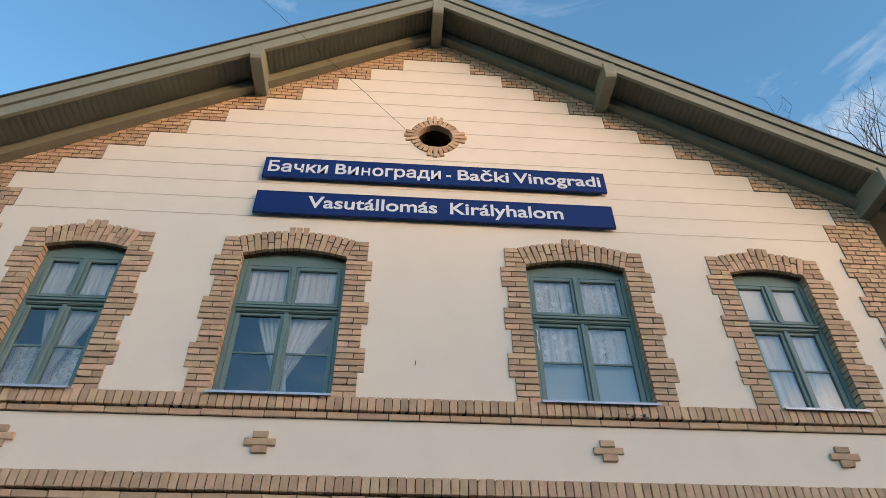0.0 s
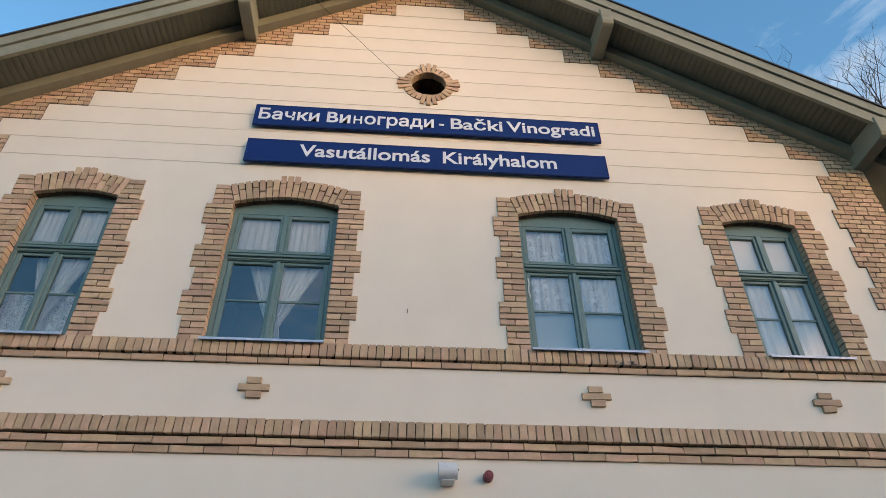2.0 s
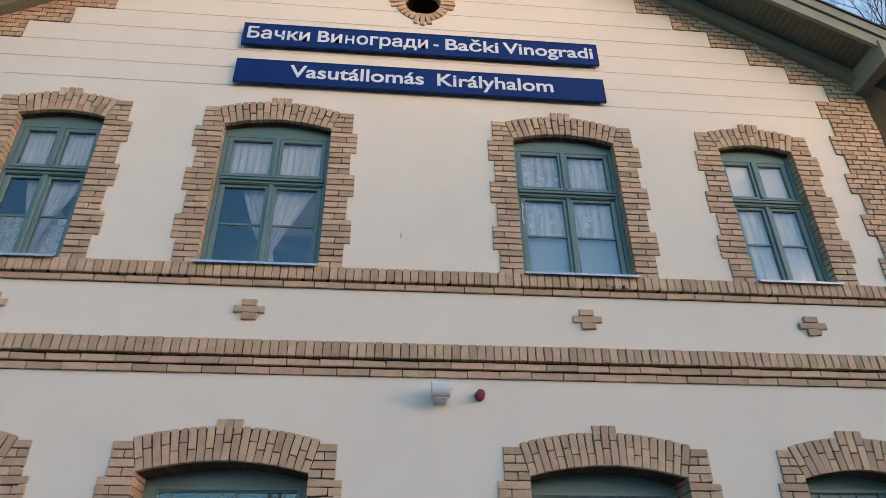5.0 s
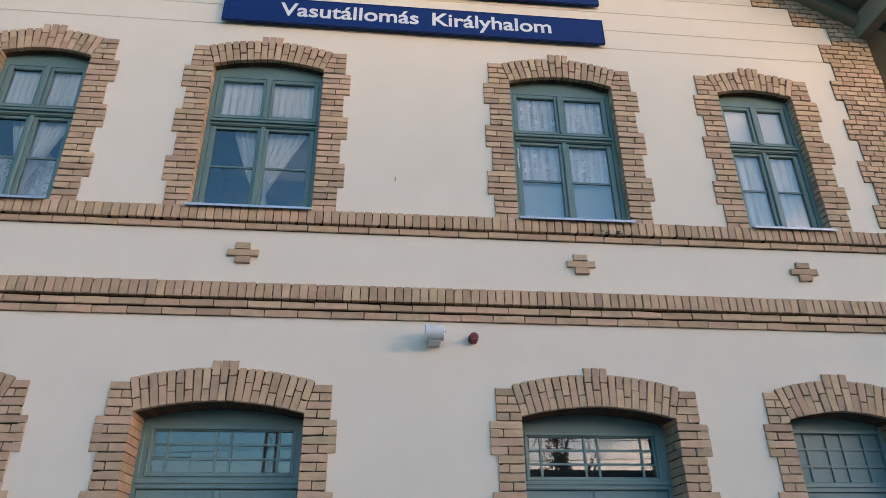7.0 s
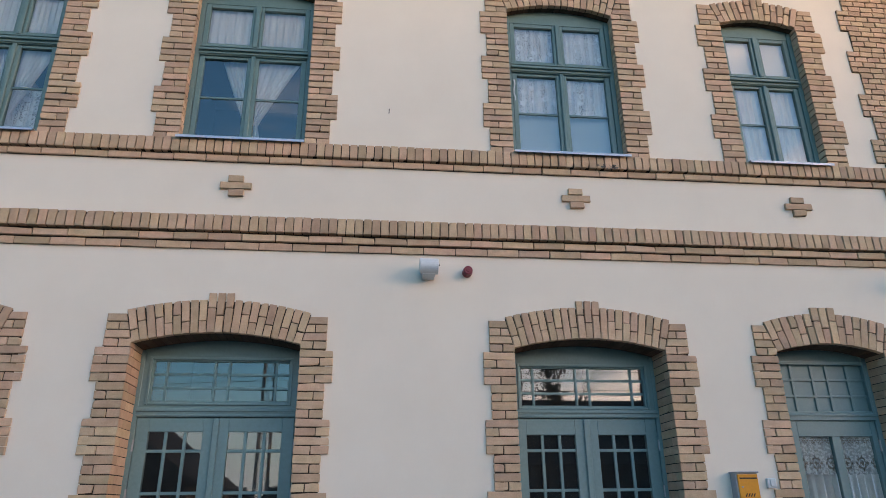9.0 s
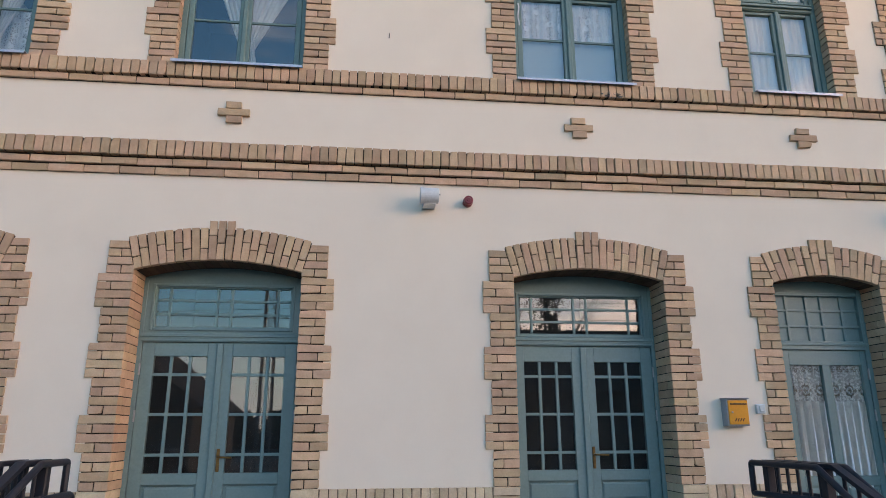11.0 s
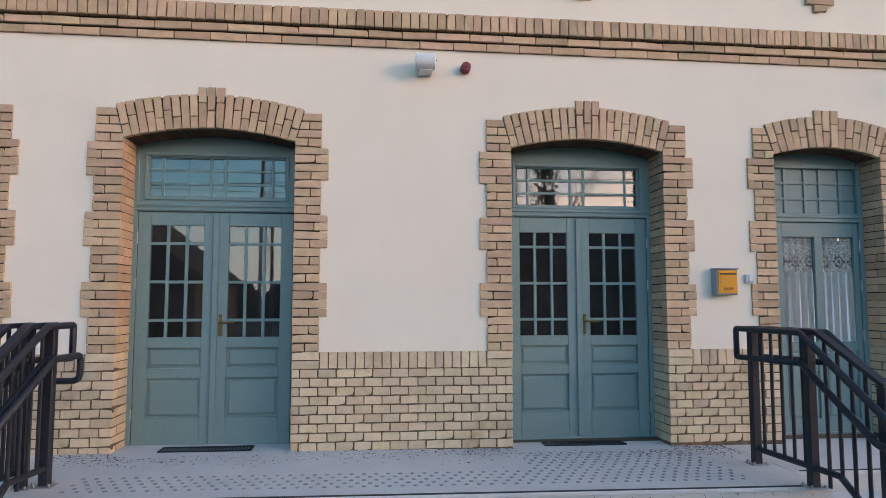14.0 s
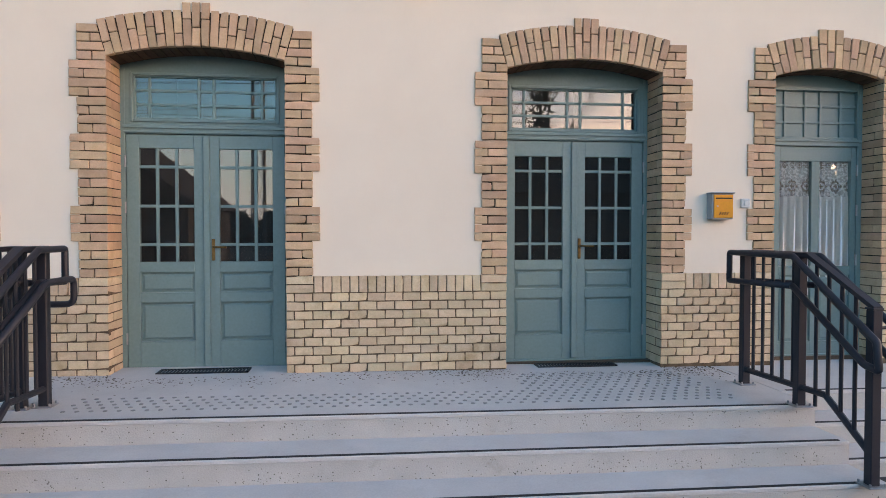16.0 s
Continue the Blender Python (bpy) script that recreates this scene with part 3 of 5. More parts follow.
def side_and_roof():
    eave = APEX - SLOPE * CORNER
    for name, s in (("wall_west", -1), ("wall_east", 1)):
        x0, x1 = sorted((s * CORNER, s * (CORNER - 0.38)))
        structure(name, boxes((x0, x1, 0.40, 11.0, -0.5, eave)), PLASTER, "plain cream plastered side wall of the station", "wall")
    structure("wall_back", prism(bmesh.new(), [(-CORNER, -0.5), (CORNER, -0.5), (CORNER, eave), (0, APEX), (-CORNER, eave)], 11.0, 11.3), PLASTER, "plain plastered back wall of the station", "wall")
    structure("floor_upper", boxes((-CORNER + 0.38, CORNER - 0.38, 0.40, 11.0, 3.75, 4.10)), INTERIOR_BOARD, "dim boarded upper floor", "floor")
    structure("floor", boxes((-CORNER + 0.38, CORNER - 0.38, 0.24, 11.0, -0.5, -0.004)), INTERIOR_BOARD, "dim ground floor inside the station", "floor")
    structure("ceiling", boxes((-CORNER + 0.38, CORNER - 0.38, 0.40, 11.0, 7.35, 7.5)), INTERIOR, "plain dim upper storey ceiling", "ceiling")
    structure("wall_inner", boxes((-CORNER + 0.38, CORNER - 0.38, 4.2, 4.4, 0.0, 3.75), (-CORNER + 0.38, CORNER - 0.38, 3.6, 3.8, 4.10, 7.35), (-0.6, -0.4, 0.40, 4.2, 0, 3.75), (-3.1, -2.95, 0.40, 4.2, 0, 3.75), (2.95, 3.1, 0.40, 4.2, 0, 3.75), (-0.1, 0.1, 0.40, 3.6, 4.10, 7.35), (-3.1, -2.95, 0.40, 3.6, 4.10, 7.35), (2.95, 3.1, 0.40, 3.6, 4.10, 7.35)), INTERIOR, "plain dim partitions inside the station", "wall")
    # roof: two slopes with an overhang of 0.6 m in front of the gable
    roof = base_at("roof", 0, 5, eave, "low-pitched gable roof with grey-green boarded eaves", "roof", kind="structure")
    ends = 6.75
    y_out, y_wall = -0.60, 0.0
    nrm = math.hypot(1, SLOPE)
    for s in (-1, 1):
        def line(x, lift):
            return (s * x, APEX + lift - SLOPE * x)
        part("roof_slope", prism(bmesh.new(), [line(0, 0.205), line(ends, 0.205), line(ends, 0.37), line(0, 0.37)], y_out + 0.03, 11.8), ROOFING, roof, "dark roof covering")
        part("roof_edge", prism(bmesh.new(), [line(0, 0.415), line(ends, 0.415), line(ends, 0.445), line(0, 0.445)], y_out - 0.075, y_out + 0.3), ROOFING, roof, "dark folded roof edge")
        part("fascia_upper", prism(bmesh.new(), [line(0, 0.235), line(ends, 0.235), line(ends, 0.41), line(0, 0.41)], y_out - 0.055, y_out - 0.005), EAVES, roof)
        part("fascia_lower", prism(bmesh.new(), [line(0, 0.015), line(ends, 0.015), line(ends, 0.215), line(0, 0.215)], y_out - 0.03, y_out + 0.02), EAVES, roof)
        part("wall_beam", prism(bmesh.new(), [line(0, -0.05), line(ends - 0.6, -0.05), line(ends - 0.6, 0.13), line(0, 0.13)], y_wall - 0.13, y_wall + 0.03), EAVES, roof)
        # soffit boards run from wall to fascia, tongue and groove
        pitch = 0.070
        n = int(ends / pitch)
        for i in range(n):
            a, b = i * pitch + 0.004, (i + 1) * pitch - 0.004
            part("soffit_board", prism(bmesh.new(), [line(a, 0.155), line((a + b) / 2, 0.15), line(b, 0.155), line(b, 0.185), line(a, 0.185)], y_out + 0.02, y_wall + 0.02), SHADED_SOFFIT, roof)
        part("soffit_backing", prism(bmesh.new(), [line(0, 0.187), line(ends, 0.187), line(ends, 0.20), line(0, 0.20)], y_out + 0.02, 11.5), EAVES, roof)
    for x in (-5.78, -2.60, -0.02, 2.51, 5.83):
        z = APEX - SLOPE * abs(x)
        bm = bmesh.new()
        prof = [(0.02, z - 0.17), (-0.58, z - 0.17), (-0.625, z - 0.15), (-0.65, z - 0.10), (-0.655, z + 0.16), (0.02, z + 0.16)]
        if abs(x) < 0.1:
            prof = [(y, zz - 0.05) for y, zz in prof]
        a = [bm.verts.new((x - 0.085, y, zz)) for y, zz in prof]
        b = [bm.verts.new((x + 0.085, y, zz)) for y, zz in prof]
        bm.faces.new(a)
        bm.faces.new(b[::-1])
        for i in range(len(a)):
            j = (i + 1) % len(a)
            bm.faces.new((a[i], b[i], b[j], a[j]))
        bmesh.ops.bevel(bm, geom=bm.edges[:], offset=0.008, segments=1, affect="EDGES")
        part("purlin_end", bm, EAVES, roof, "chunky grey-green purlin end")


side_and_roof()


# ---- doors and windows ----
def pane(x0, x1, z0, z1, y, parent):
    off = ORIGIN[parent.name]
    me = bpy.data.meshes.new("pane")
    me.from_pydata([(x0 - off.x, y - off.y, z0 - off.z), (x1 - off.x, y - off.y, z0 - off.z), (x1 - off.x, y - off.y, z1 - off.z), (x0 - off.x, y - off.y, z1 - off.z)], [], [(0, 1, 2, 3)])
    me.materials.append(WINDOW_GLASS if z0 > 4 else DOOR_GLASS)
    ob = new("pane", me)
    ob.parent = parent
    ob.visible_shadow = False
    return ob


def spans(x0, widths, gap):
    out, x = [], x0
    for w in widths:
        out.append((x, x + w))
        x += w + gap
    return out


def glazing(parent, xs, zs, y, x0, x1, z0, z1, mat, solid=None):
    """Muntins and one pane (or painted panel) in each field of a grid."""
    ups = []
    for (a, b), (c, d) in zip(xs, xs[1:]):
        ups.append((b, c, y - 0.012, y + 0.014, z0, z1))
    for (a, b), (c, d) in zip(zs, zs[1:]):
        ups.append((x0, x1, y - 0.010, y + 0.012, min(b, d), max(a, c)) if a > c else (x0, x1, y - 0.010, y + 0.012, b, c))
    if ups:
        part("muntins", boxes(*ups, bevel=0.003), mat, parent)
    for a, b in xs:
        for c, d in zs:
            if solid:
                part("painted_panel", boxes((a - 0.004, b + 0.004, y + 0.006, y + 0.013, c - 0.004, d + 0.004)), solid, parent)
            else:
                pane(a - 0.004, b + 0.004, c - 0.004, d + 0.004, y, parent)


def head_board(cx, half, spring, rise, z0, y0, y1):
    top = arc(cx, half + 0.012, spring, rise, 0.0)
    return prism(bmesh.new(), [(cx - half - 0.012, z0), (cx + half + 0.012, z0)] + top[::-1], y0, y1)


def raised_panel(x0, x1, z0, z1, y):
    """A sunk panel with a raised, chamfered field."""
    bm = boxes((x0 - 0.004, x1 + 0.004, y + 0.008, y + 0.024, z0 - 0.004, z1 + 0.004))
    fx, fz = 0.020, 0.020
    c = 0.016
    lo = [bm.verts.new((px, y + 0.008, pz)) for px, pz in ((x0 + fx, z0 + fz), (x1 - fx, z0 + fz), (x1 - fx, z1 - fz), (x0 + fx, z1 - fz))]
    mid = [bm.verts.new((v.co.x, y + 0.000, v.co.z)) for v in lo]
    hi = [bm.verts.new((px, y - 0.008, pz)) for px, pz in ((x0 + fx + c, z0 + fz + c), (x1 - fx - c, z0 + fz + c), (x1 - fx - c, z1 - fz - c), (x0 + fx + c, z1 - fz - c))]
    for p, q in ((lo, mid), (mid, hi)):
        for i in range(4):
            j = (i + 1) % 4
            bm.faces.new((p[i], p[j], q[j], q[i]))
    bm.faces.new(hi)
    return bm


STILE = 0.108


def double_door(name, cx, half, z0, spring, rise, lift=0.0):
    y = 0.330
    d = base_at(name, cx, y, 0, "teal painted double door with small panes and a glazed fanlight", "door", kind="structure")
    part("door_frame", boxes((cx - half - 0.01, cx - half + 0.035, y, y + 0.09, -0.045, spring), (cx + half - 0.035, cx + half + 0.01, y, y + 0.09, -0.045, spring), bevel=0.004), TEAL, d)
    hb = head_board(cx, half, spring, rise, 2.62 + lift, y + 0.012, y + 0.08)
    part("head_board", hb, TEAL, d)
    # transom rail with its mouldings
    part("transom_rail", boxes((cx - half + 0.03, cx + half - 0.03, y - 0.008, y + 0.08, 2.105, 2.185), (cx - half + 0.02, cx + half - 0.02, y - 0.022, y + 0.02, 2.150, 2.180), (cx - half + 0.02, cx + half - 0.02, y - 0.015, y + 0.02, 2.112, 2.128), bevel=0.004), TEAL, d)
    # fanlight: narrow, wide, narrow, wide, narrow fields in three rows
    fx0, fx1, fz0, fz1 = cx - 0.605, cx + 0.605, 2.236 + lift, 2.592 + lift
    part("fanlight_frame", frame_bars(fx0 - 0.040, fx1 + 0.040, fz0 - 0.040, fz1 + 0.038, 0.024, y - 0.012, y + 0.06), TEAL, d)
    part("fanlight_field", boxes((cx - half + 0.03, fx0 - 0.038, y + 0.004, y + 0.07, 2.18, 2.66), (fx1 + 0.038, cx + half - 0.03, y + 0.004, y + 0.07, 2.18, 2.66), (fx0 - 0.038, fx1 + 0.038, y + 0.005, y + 0.07, 2.18, fz0 - 0.038), (fx0 - 0.038, fx1 + 0.038, y + 0.005, y + 0.07, fz1 + 0.036, 2.66)), TEAL, d)
    part("fanlight_bead", frame_bars(fx0 - 0.02, fx1 + 0.02, fz0 - 0.02, fz1 + 0.02, 0.02, y + 0.014, y + 0.055), TEAL, d)
    xs = spans(fx0, [0.105, 0.400, 0.105, 0.400, 0.105], 0.0238)
    zs = spans(fz0, [0.103, 0.103, 0.103], 0.023)
    glazing(d, xs, zs, y + 0.035, fx0, fx1, fz0, fz1, TEAL)
    for s in (-1, 1):
        a, b = (cx - half + 0.04, cx - 0.003) if s < 0 else (cx + 0.003, cx + half - 0.04)
        yl = y + 0.012
        leaf = part("door_leaf", boxes((a, a + STILE, yl, yl + 0.05, -0.04, 2.10), (b - STILE, b, yl, yl + 0.05, -0.04, 2.10), (a + STILE, b - STILE, yl + 0.001, yl + 0.05, 1.965 + lift, 2.10), (a + STILE, b - STILE, yl + 0.001, yl + 0.05, 0.87, 0.965), (a + STILE, b - STILE, yl + 0.001, yl + 0.05, 0.60, 0.69), (a + STILE, b - STILE, yl + 0.001, yl + 0.05, -0.04, 0.25), bevel=0.003), TEAL, d)
        gx0, gx1 = a + STILE, b - STILE
        w = (gx1 - gx0 - 2 * 0.028) / 3
        zs = [(0.965, 1.105), (1.132, 1.450), (1.477, 1.800), (1.827, 1.965 + lift)]
        glazing(leaf, spans(gx0, [w, w, w], 0.028), zs, yl + 0.022, gx0, gx1, 0.965, 1.965 + lift, TEAL)
        part("lower_panel", raised_panel(gx0, gx1, 0.25, 0.60, yl + 0.024), TEAL, leaf)
        part("middle_panel", raised_panel(gx0, gx1, 0.69, 0.87, yl + 0.024), TEAL, leaf)
        if s > 0:
            hx = a + 0.052
            part("handle", boxes((hx - 0.014, hx + 0.014, yl - 0.012, yl + 0.002, 0.975, 1.17), bevel=0.004), BRASS, leaf, "aged brass handle plate")
            bm = bmesh.new()
            tube(bm, round_path([(hx, yl - 0.005, 1.10), (hx, yl - 0.055, 1.10), (hx + 0.125, yl - 0.055, 1.095)], 0.02), 0.009)
            part("lever", bm, BRASS, leaf, "aged brass lever")
            part("meeting_strip", boxes((cx - 0.028, cx + 0.028, yl - 0.022, yl, 0.02, 2.095), bevel=0.005), TEAL, leaf)
        hxx = a - 0.006 if s < 0 else b + 0.006
        for hz in (0.28, 1.45, 1.86):
            bm = bmesh.new()
            tube(bm, [(hxx, yl - 0.006, hz - 0.05), (hxx, yl - 0.006, hz + 0.05)], 0.009, 8)
            part("hinge", bm, ZINC, leaf, "zinc hinge barrel")
    part("threshold", boxes((cx - half, cx + half, y - 0.004, y + 0.1, -0.06, 0.012), bevel=0.003), TEAL, d)
    return d


def narrow_door(name, cx, half, z0, spring, rise):
    y = 0.275
    d = base_at(name, cx, y, 0, "teal painted narrow door with two tall curtained panes", "door", kind="structure")
    part("door_frame", boxes((cx - half - 0.01, cx - half + 0.045, y, y + 0.09, -0.045, spring), (cx + half - 0.045, cx + half + 0.01, y, y + 0.09, -0.045, spring), bevel=0.004), TEAL, d)
    part("head_board", head_board(cx, half, spring, rise, 2.64, y + 0.012, y + 0.08), TEAL, d)
    part("transom_rail", boxes((cx - half + 0.04, cx + half - 0.04, y - 0.008, y + 0.08, 2.085, 2.155), (cx - half + 0.02, cx + half - 0.02, y - 0.022, y + 0.02, 2.125, 2.150), bevel=0.004), TEAL, d)
    fx0, fx1, fz0, fz1 = cx - 0.432, cx + 0.500, 2.172, 2.632
    part("fanlight_frame", frame_bars(fx0 - 0.05, fx1 + 0.03, fz0 - 0.03, fz1 + 0.03, 0.032, y - 0.008, y + 0.06), TEAL, d)
    xs = spans(fx0, [0.155, 0.193, 0.137, 0.193, 0.155], 0.0247)
    glazing(d, xs, spans(fz0, [0.137, 0.137, 0.137], 0.0245), y + 0.03, fx0, fx1, fz0, fz1, TEAL, solid=TEAL)
    a, b, yl = cx - half + 0.05, cx + half - 0.05, y + 0.012
    leaf = part("door_leaf", boxes((a, a + 0.19, yl, yl + 0.05, -0.04, 2.08), (b - 0.055, b, yl, yl + 0.05, -0.04, 2.08), (cx + 0.026, cx + 0.112, yl + 0.001, yl + 0.05, -0.04, 1.935), (a + 0.19, b - 0.055, yl + 0.002, yl + 0.05, 1.935, 2.08), (a + 0.19, b - 0.055, yl + 0.002, yl + 0.05, 0.80, 0.89), (a + 0.19, b - 0.055, yl + 0.002, yl + 0.05, -0.04, 0.14), bevel=0.003), TEAL, d)
    for x0, x1 in ((a + 0.19, cx + 0.026), (cx + 0.112, b - 0.055)):
        pane(x0 - 0.004, x1 + 0.004, 0.886, 1.939, yl + 0.03, leaf)
        part("lower_panel", raised_panel(x0, x1, 0.14, 0.80, yl + 0.016), TEAL, leaf)
    for hz in (0.30, 0.95, 1.45, 1.85):
        bm = bmesh.new()
        tube(bm, [(b + 0.006, yl - 0.006, hz - 0.055), (b + 0.006, yl - 0.006, hz + 0.055)], 0.010, 8)
        part("hinge", bm, ZINC, leaf, "zinc hinge barrel")
    part("threshold", boxes((cx - half, cx + half, y - 0.004, y + 0.1, -0.06, 0.012), bevel=0.003), TEAL, d)
    return d


double_door("door_2", *DOORS[1][:5], 0.013)
double_door("door_3", *DOORS[2][:5], -0.012)
narrow_door("door_1", *DOORS[0][:5])
narrow_door("door_4", *DOORS[3][:5])


def sash(x0, x1, z0, z1, left, right, low, top, y0, y1):
    """A casement of two stiles and two rails, each of its own width."""
    return boxes((x0, x0 + left, y0, y1, z0, z1), (x1 - right, x1, y0, y1, z0, z1), (x0 + left, x1 - right, y0 + 0.002, y1, z1 - top, z1), (x0 + left, x1 - right, y0 + 0.002, y1, z0, z0 + low), bevel=0.005)


def casement_window(name, cx, half, z0, spring, rise):
    y = 0.115
    w = base_at(name, cx, y, z0, "sage green wooden casement window in a brick surround", "window", kind="structure")
    part("window_frame", boxes((cx - half - 0.01, cx - half + 0.050, y, y + 0.08, z0, spring), (cx + half - 0.050, cx + half + 0.01, y, y + 0.08, z0, spring), (cx - half + 0.050, cx + half - 0.050, y + 0.002, y + 0.08, z0, z0 + 0.050), bevel=0.004), GREEN, w)
    part("head_board", head_board(cx, half, spring, rise, z0 + 1.765, y + 0.008, y + 0.08), GREEN, w)
    tr0, tr1 = z0 + 1.085, z0 + 1.205
    part("transom", boxes((cx - half + 0.045, cx + half - 0.045, y - 0.006, y + 0.08, tr0, tr1), (cx - half + 0.040, cx + half - 0.040, y - 0.032, y + 0.02, tr0 + 0.048, tr0 + 0.078), (cx - half + 0.040, cx + half - 0.040, y - 0.018, y + 0.02, tr0 + 0.010, tr0 + 0.026), (cx - half + 0.040, cx + half - 0.040, y - 0.018, y + 0.02, tr1 - 0.023, tr1 - 0.006), bevel=0.004), GREEN, w)
    part("mullion", boxes((cx - 0.028, cx + 0.028, y - 0.006, y + 0.075, tr1, z0 + 1.77), bevel=0.006), GREEN, w)
    part("meeting_strip", boxes((cx - 0.024, cx + 0.024, y - 0.014, y + 0.05, z0 + 0.06, tr0), bevel=0.008), GREEN, w)
    for s in (-1, 1):
        yl = y + 0.012
        a, b = sorted((cx + s * (half - 0.053), cx + s * 0.004))
        left, right = (0.054, 0.056) if s < 0 else (0.056, 0.054)
        low = part("casement", sash(a, b, z0 + 0.053, tr0 - 0.003, left, right, 0.044, 0.034, yl, yl + 0.05), GREEN, w)
        gx0, gx1 = a + left, b - right
        zm = z0 + 0.572
        glazing(low, [(gx0, gx1)], [(z0 + 0.097, zm - 0.012), (zm + 0.012, tr0 - 0.037)], yl + 0.026, gx0, gx1, z0 + 0.09, tr0 - 0.03, GREEN)
        a, b = sorted((cx + s * (half - 0.053), cx + s * 0.030))
        left, right = (0.052, 0.032) if s < 0 else (0.032, 0.052)
        up = part("top_casement", sash(a, b, tr1 + 0.003, z0 + 1.768, left, right, 0.042, 0.050, yl, yl + 0.05), GREEN, w)
        pane(a + left - 0.004, b - right + 0.004, tr1 + 0.041, z0 + 1.722, yl + 0.026, up)
    part("catch", boxes((cx - 0.018, cx + 0.018, y - 0.014, y + 0.01, tr1 + 0.002, tr1 + 0.04), bevel=0.004), GREEN, w)
    bm = bmesh.new()
    prism_pts = [(y + 0.01, z0 + 0.010), (-0.085, z0 - 0.008), (-0.085, z0 - 0.034), (-0.080, z0 - 0.034), (-0.080, z0 - 0.012), (y + 0.01, z0 + 0.004)]
    a = [bm.verts.new((cx - half - 0.005, yy, zz)) for yy, zz in prism_pts]
    b = [bm.verts.new((cx + half + 0.005, yy, zz)) for yy, zz in prism_pts]
    bm.faces.new(a)
    bm.faces.new(b[::-1])
    for i in range(len(a)):
        j = (i + 1) % len(a)
        bm.faces.new((a[i], b[i], b[j], a[j]))
    part("window_sill", bm, SILL, w, "pale coated metal sill")
    return w


for i, o in enumerate(WINDOWS):
    casement_window("window_%d" % (i + 1), *o[:5])


# ---- curtains ----
def drape(name, x0, x1, z0, z1, y, mat, label, folds=7, deep=0.018, gather=None, seed=1):
    """A pleated cloth. gather: f(t) -> (left, right) edges at height fraction t from the top."""
    rnd = random.Random(seed)
    bm = bmesh.new()
    nx, nz = folds * 8, 18
    ph = rnd.uniform(0, 6)
    rows = []
    for j in range(nz + 1):
        t = j / nz
        l, r = gather(t) if gather else (x0, x1)
        row = []
        for i in range(nx + 1):
            u = i / nx
            wob = math.sin(2 * math.pi * (folds * u) + ph + 1.2 * math.sin(5 * u + ph)) + 0.35 * math.sin(2 * math.pi * folds * 1.9 * u + 2 + t)
            row.append(bm.verts.new((l + (r - l) * u, y + deep * wob * (0.6 + 0.4 * t), z1 + (z0 - z1) * t)))
        rows.append(row)
    for a, b in zip(rows, rows[1:]):
        for i in range(nx):
            bm.faces.new((a[i], a[i + 1], b[i + 1], b[i]))
    ob = part(name, bm, mat, smooth=True)
    so = ob.modifiers.new("thickness", "SOLIDIFY")
    so.thickness = 0.0015
    return tagged(ob, label, "curtain", "curtains behind the windows")


YC = 0.197
for cx, half in ((-1.684, 0.612), (-4.09, 0.470)):
    z0 = 4.755
    drape("curtain", cx - half + 0.03, cx + half - 0.03, z0 + 1.21, z0 + 1.80, YC, VOILE, "gathered white voile valance in the upper lights", 15, 0.012, seed=int(half * 100))
    k = half / 0.617
    drape("curtain", 0, 0, z0 + 0.05, z0 + 1.2, YC + 0.05, VOILE, "white voile curtain drawn in and tied near the middle", 6, 0.016, gather=lambda t, c=cx, q=k: (c - 0.37 * q + 0.31 * q * min(t / 0.75, 1) ** 1.1, c - 0.03 * q + 0.05 * q * min(t / 0.6, 1)), seed=3)
    drape("curtain", 0, 0, z0 + 0.05, z0 + 1.2, YC + 0.02, VOILE, "white voile curtain fanned out from a low tie", 7, 0.016, gather=lambda t, c=cx, q=k: (c + 0.0 * q - 0.03 * t * q, c + (0.55 - 0.46 * min(t / 0.78, 1) ** 0.95) * q + 0.05 * q * max(t - 0.75, 0) / 0.25), seed=4)
drape("curtain", -4.10 - 0.45, -4.10 + 0.45, 4.76, 5.42, YC + 0.1, LACE, "white lace half curtain in the lower panes", 11, 0.010, seed=5)
drape("curtain", 1.684 - 0.60, 1.684 + 0.60, 5.965, 6.56, YC, LACE, "white lace curtain in the upper lights", 12, 0.010, seed=6)
drape("curtain", 1.684 - 0.60, 1.684 + 0.60, 5.33, 5.93, YC, LACE, "white lace half curtain with a scalloped hem", 12, 0.012, seed=7)
tagged(part("blind", boxes((1.69 - 0.59, 1.69 + 0.59, YC + 0.016, YC + 0.02, 4.72, 5.42)), PALE_BLIND), "plain pale blue blind in the lower panes", "blind")
tagged(part("blind", boxes((4.10 - 0.46, 4.10 + 0.46, YC - 0.014, YC - 0.010, 6.0, 6.60)), BLIND), "bright white blind pulled over the upper lights", "blind")
drape("curtain", 4.10 - 0.44, 4.10 + 0.44, 4.76, 5.95, YC, VOILE, "sheer white voile curtain in the lower panes", 9, 0.012, seed=8)
for cx in (-4.105, 4.105):
    for x0, x1, seed in ((cx - 0.36, cx + 0.055, 11), (cx + 0.085, cx + 0.46, 21)):
        drape("curtain", x0, x1, 1.76, 1.96, 0.332, DOOR_HEAD_LACE, "white lace heading of the door curtain", 6, 0.010, seed=seed)
        drape("curtain", x0, x1, 1.585, 1.765, 0.336, DOOR_LACE, "white patterned lace band of the door curtain", 6, 0.010, seed=seed + 1)
        drape("curtain", x0, x1, 0.60, 1.59, 0.340, DOOR_VOILE, "white voile lower part of the door curtain", 5, 0.034, seed=seed + 2)

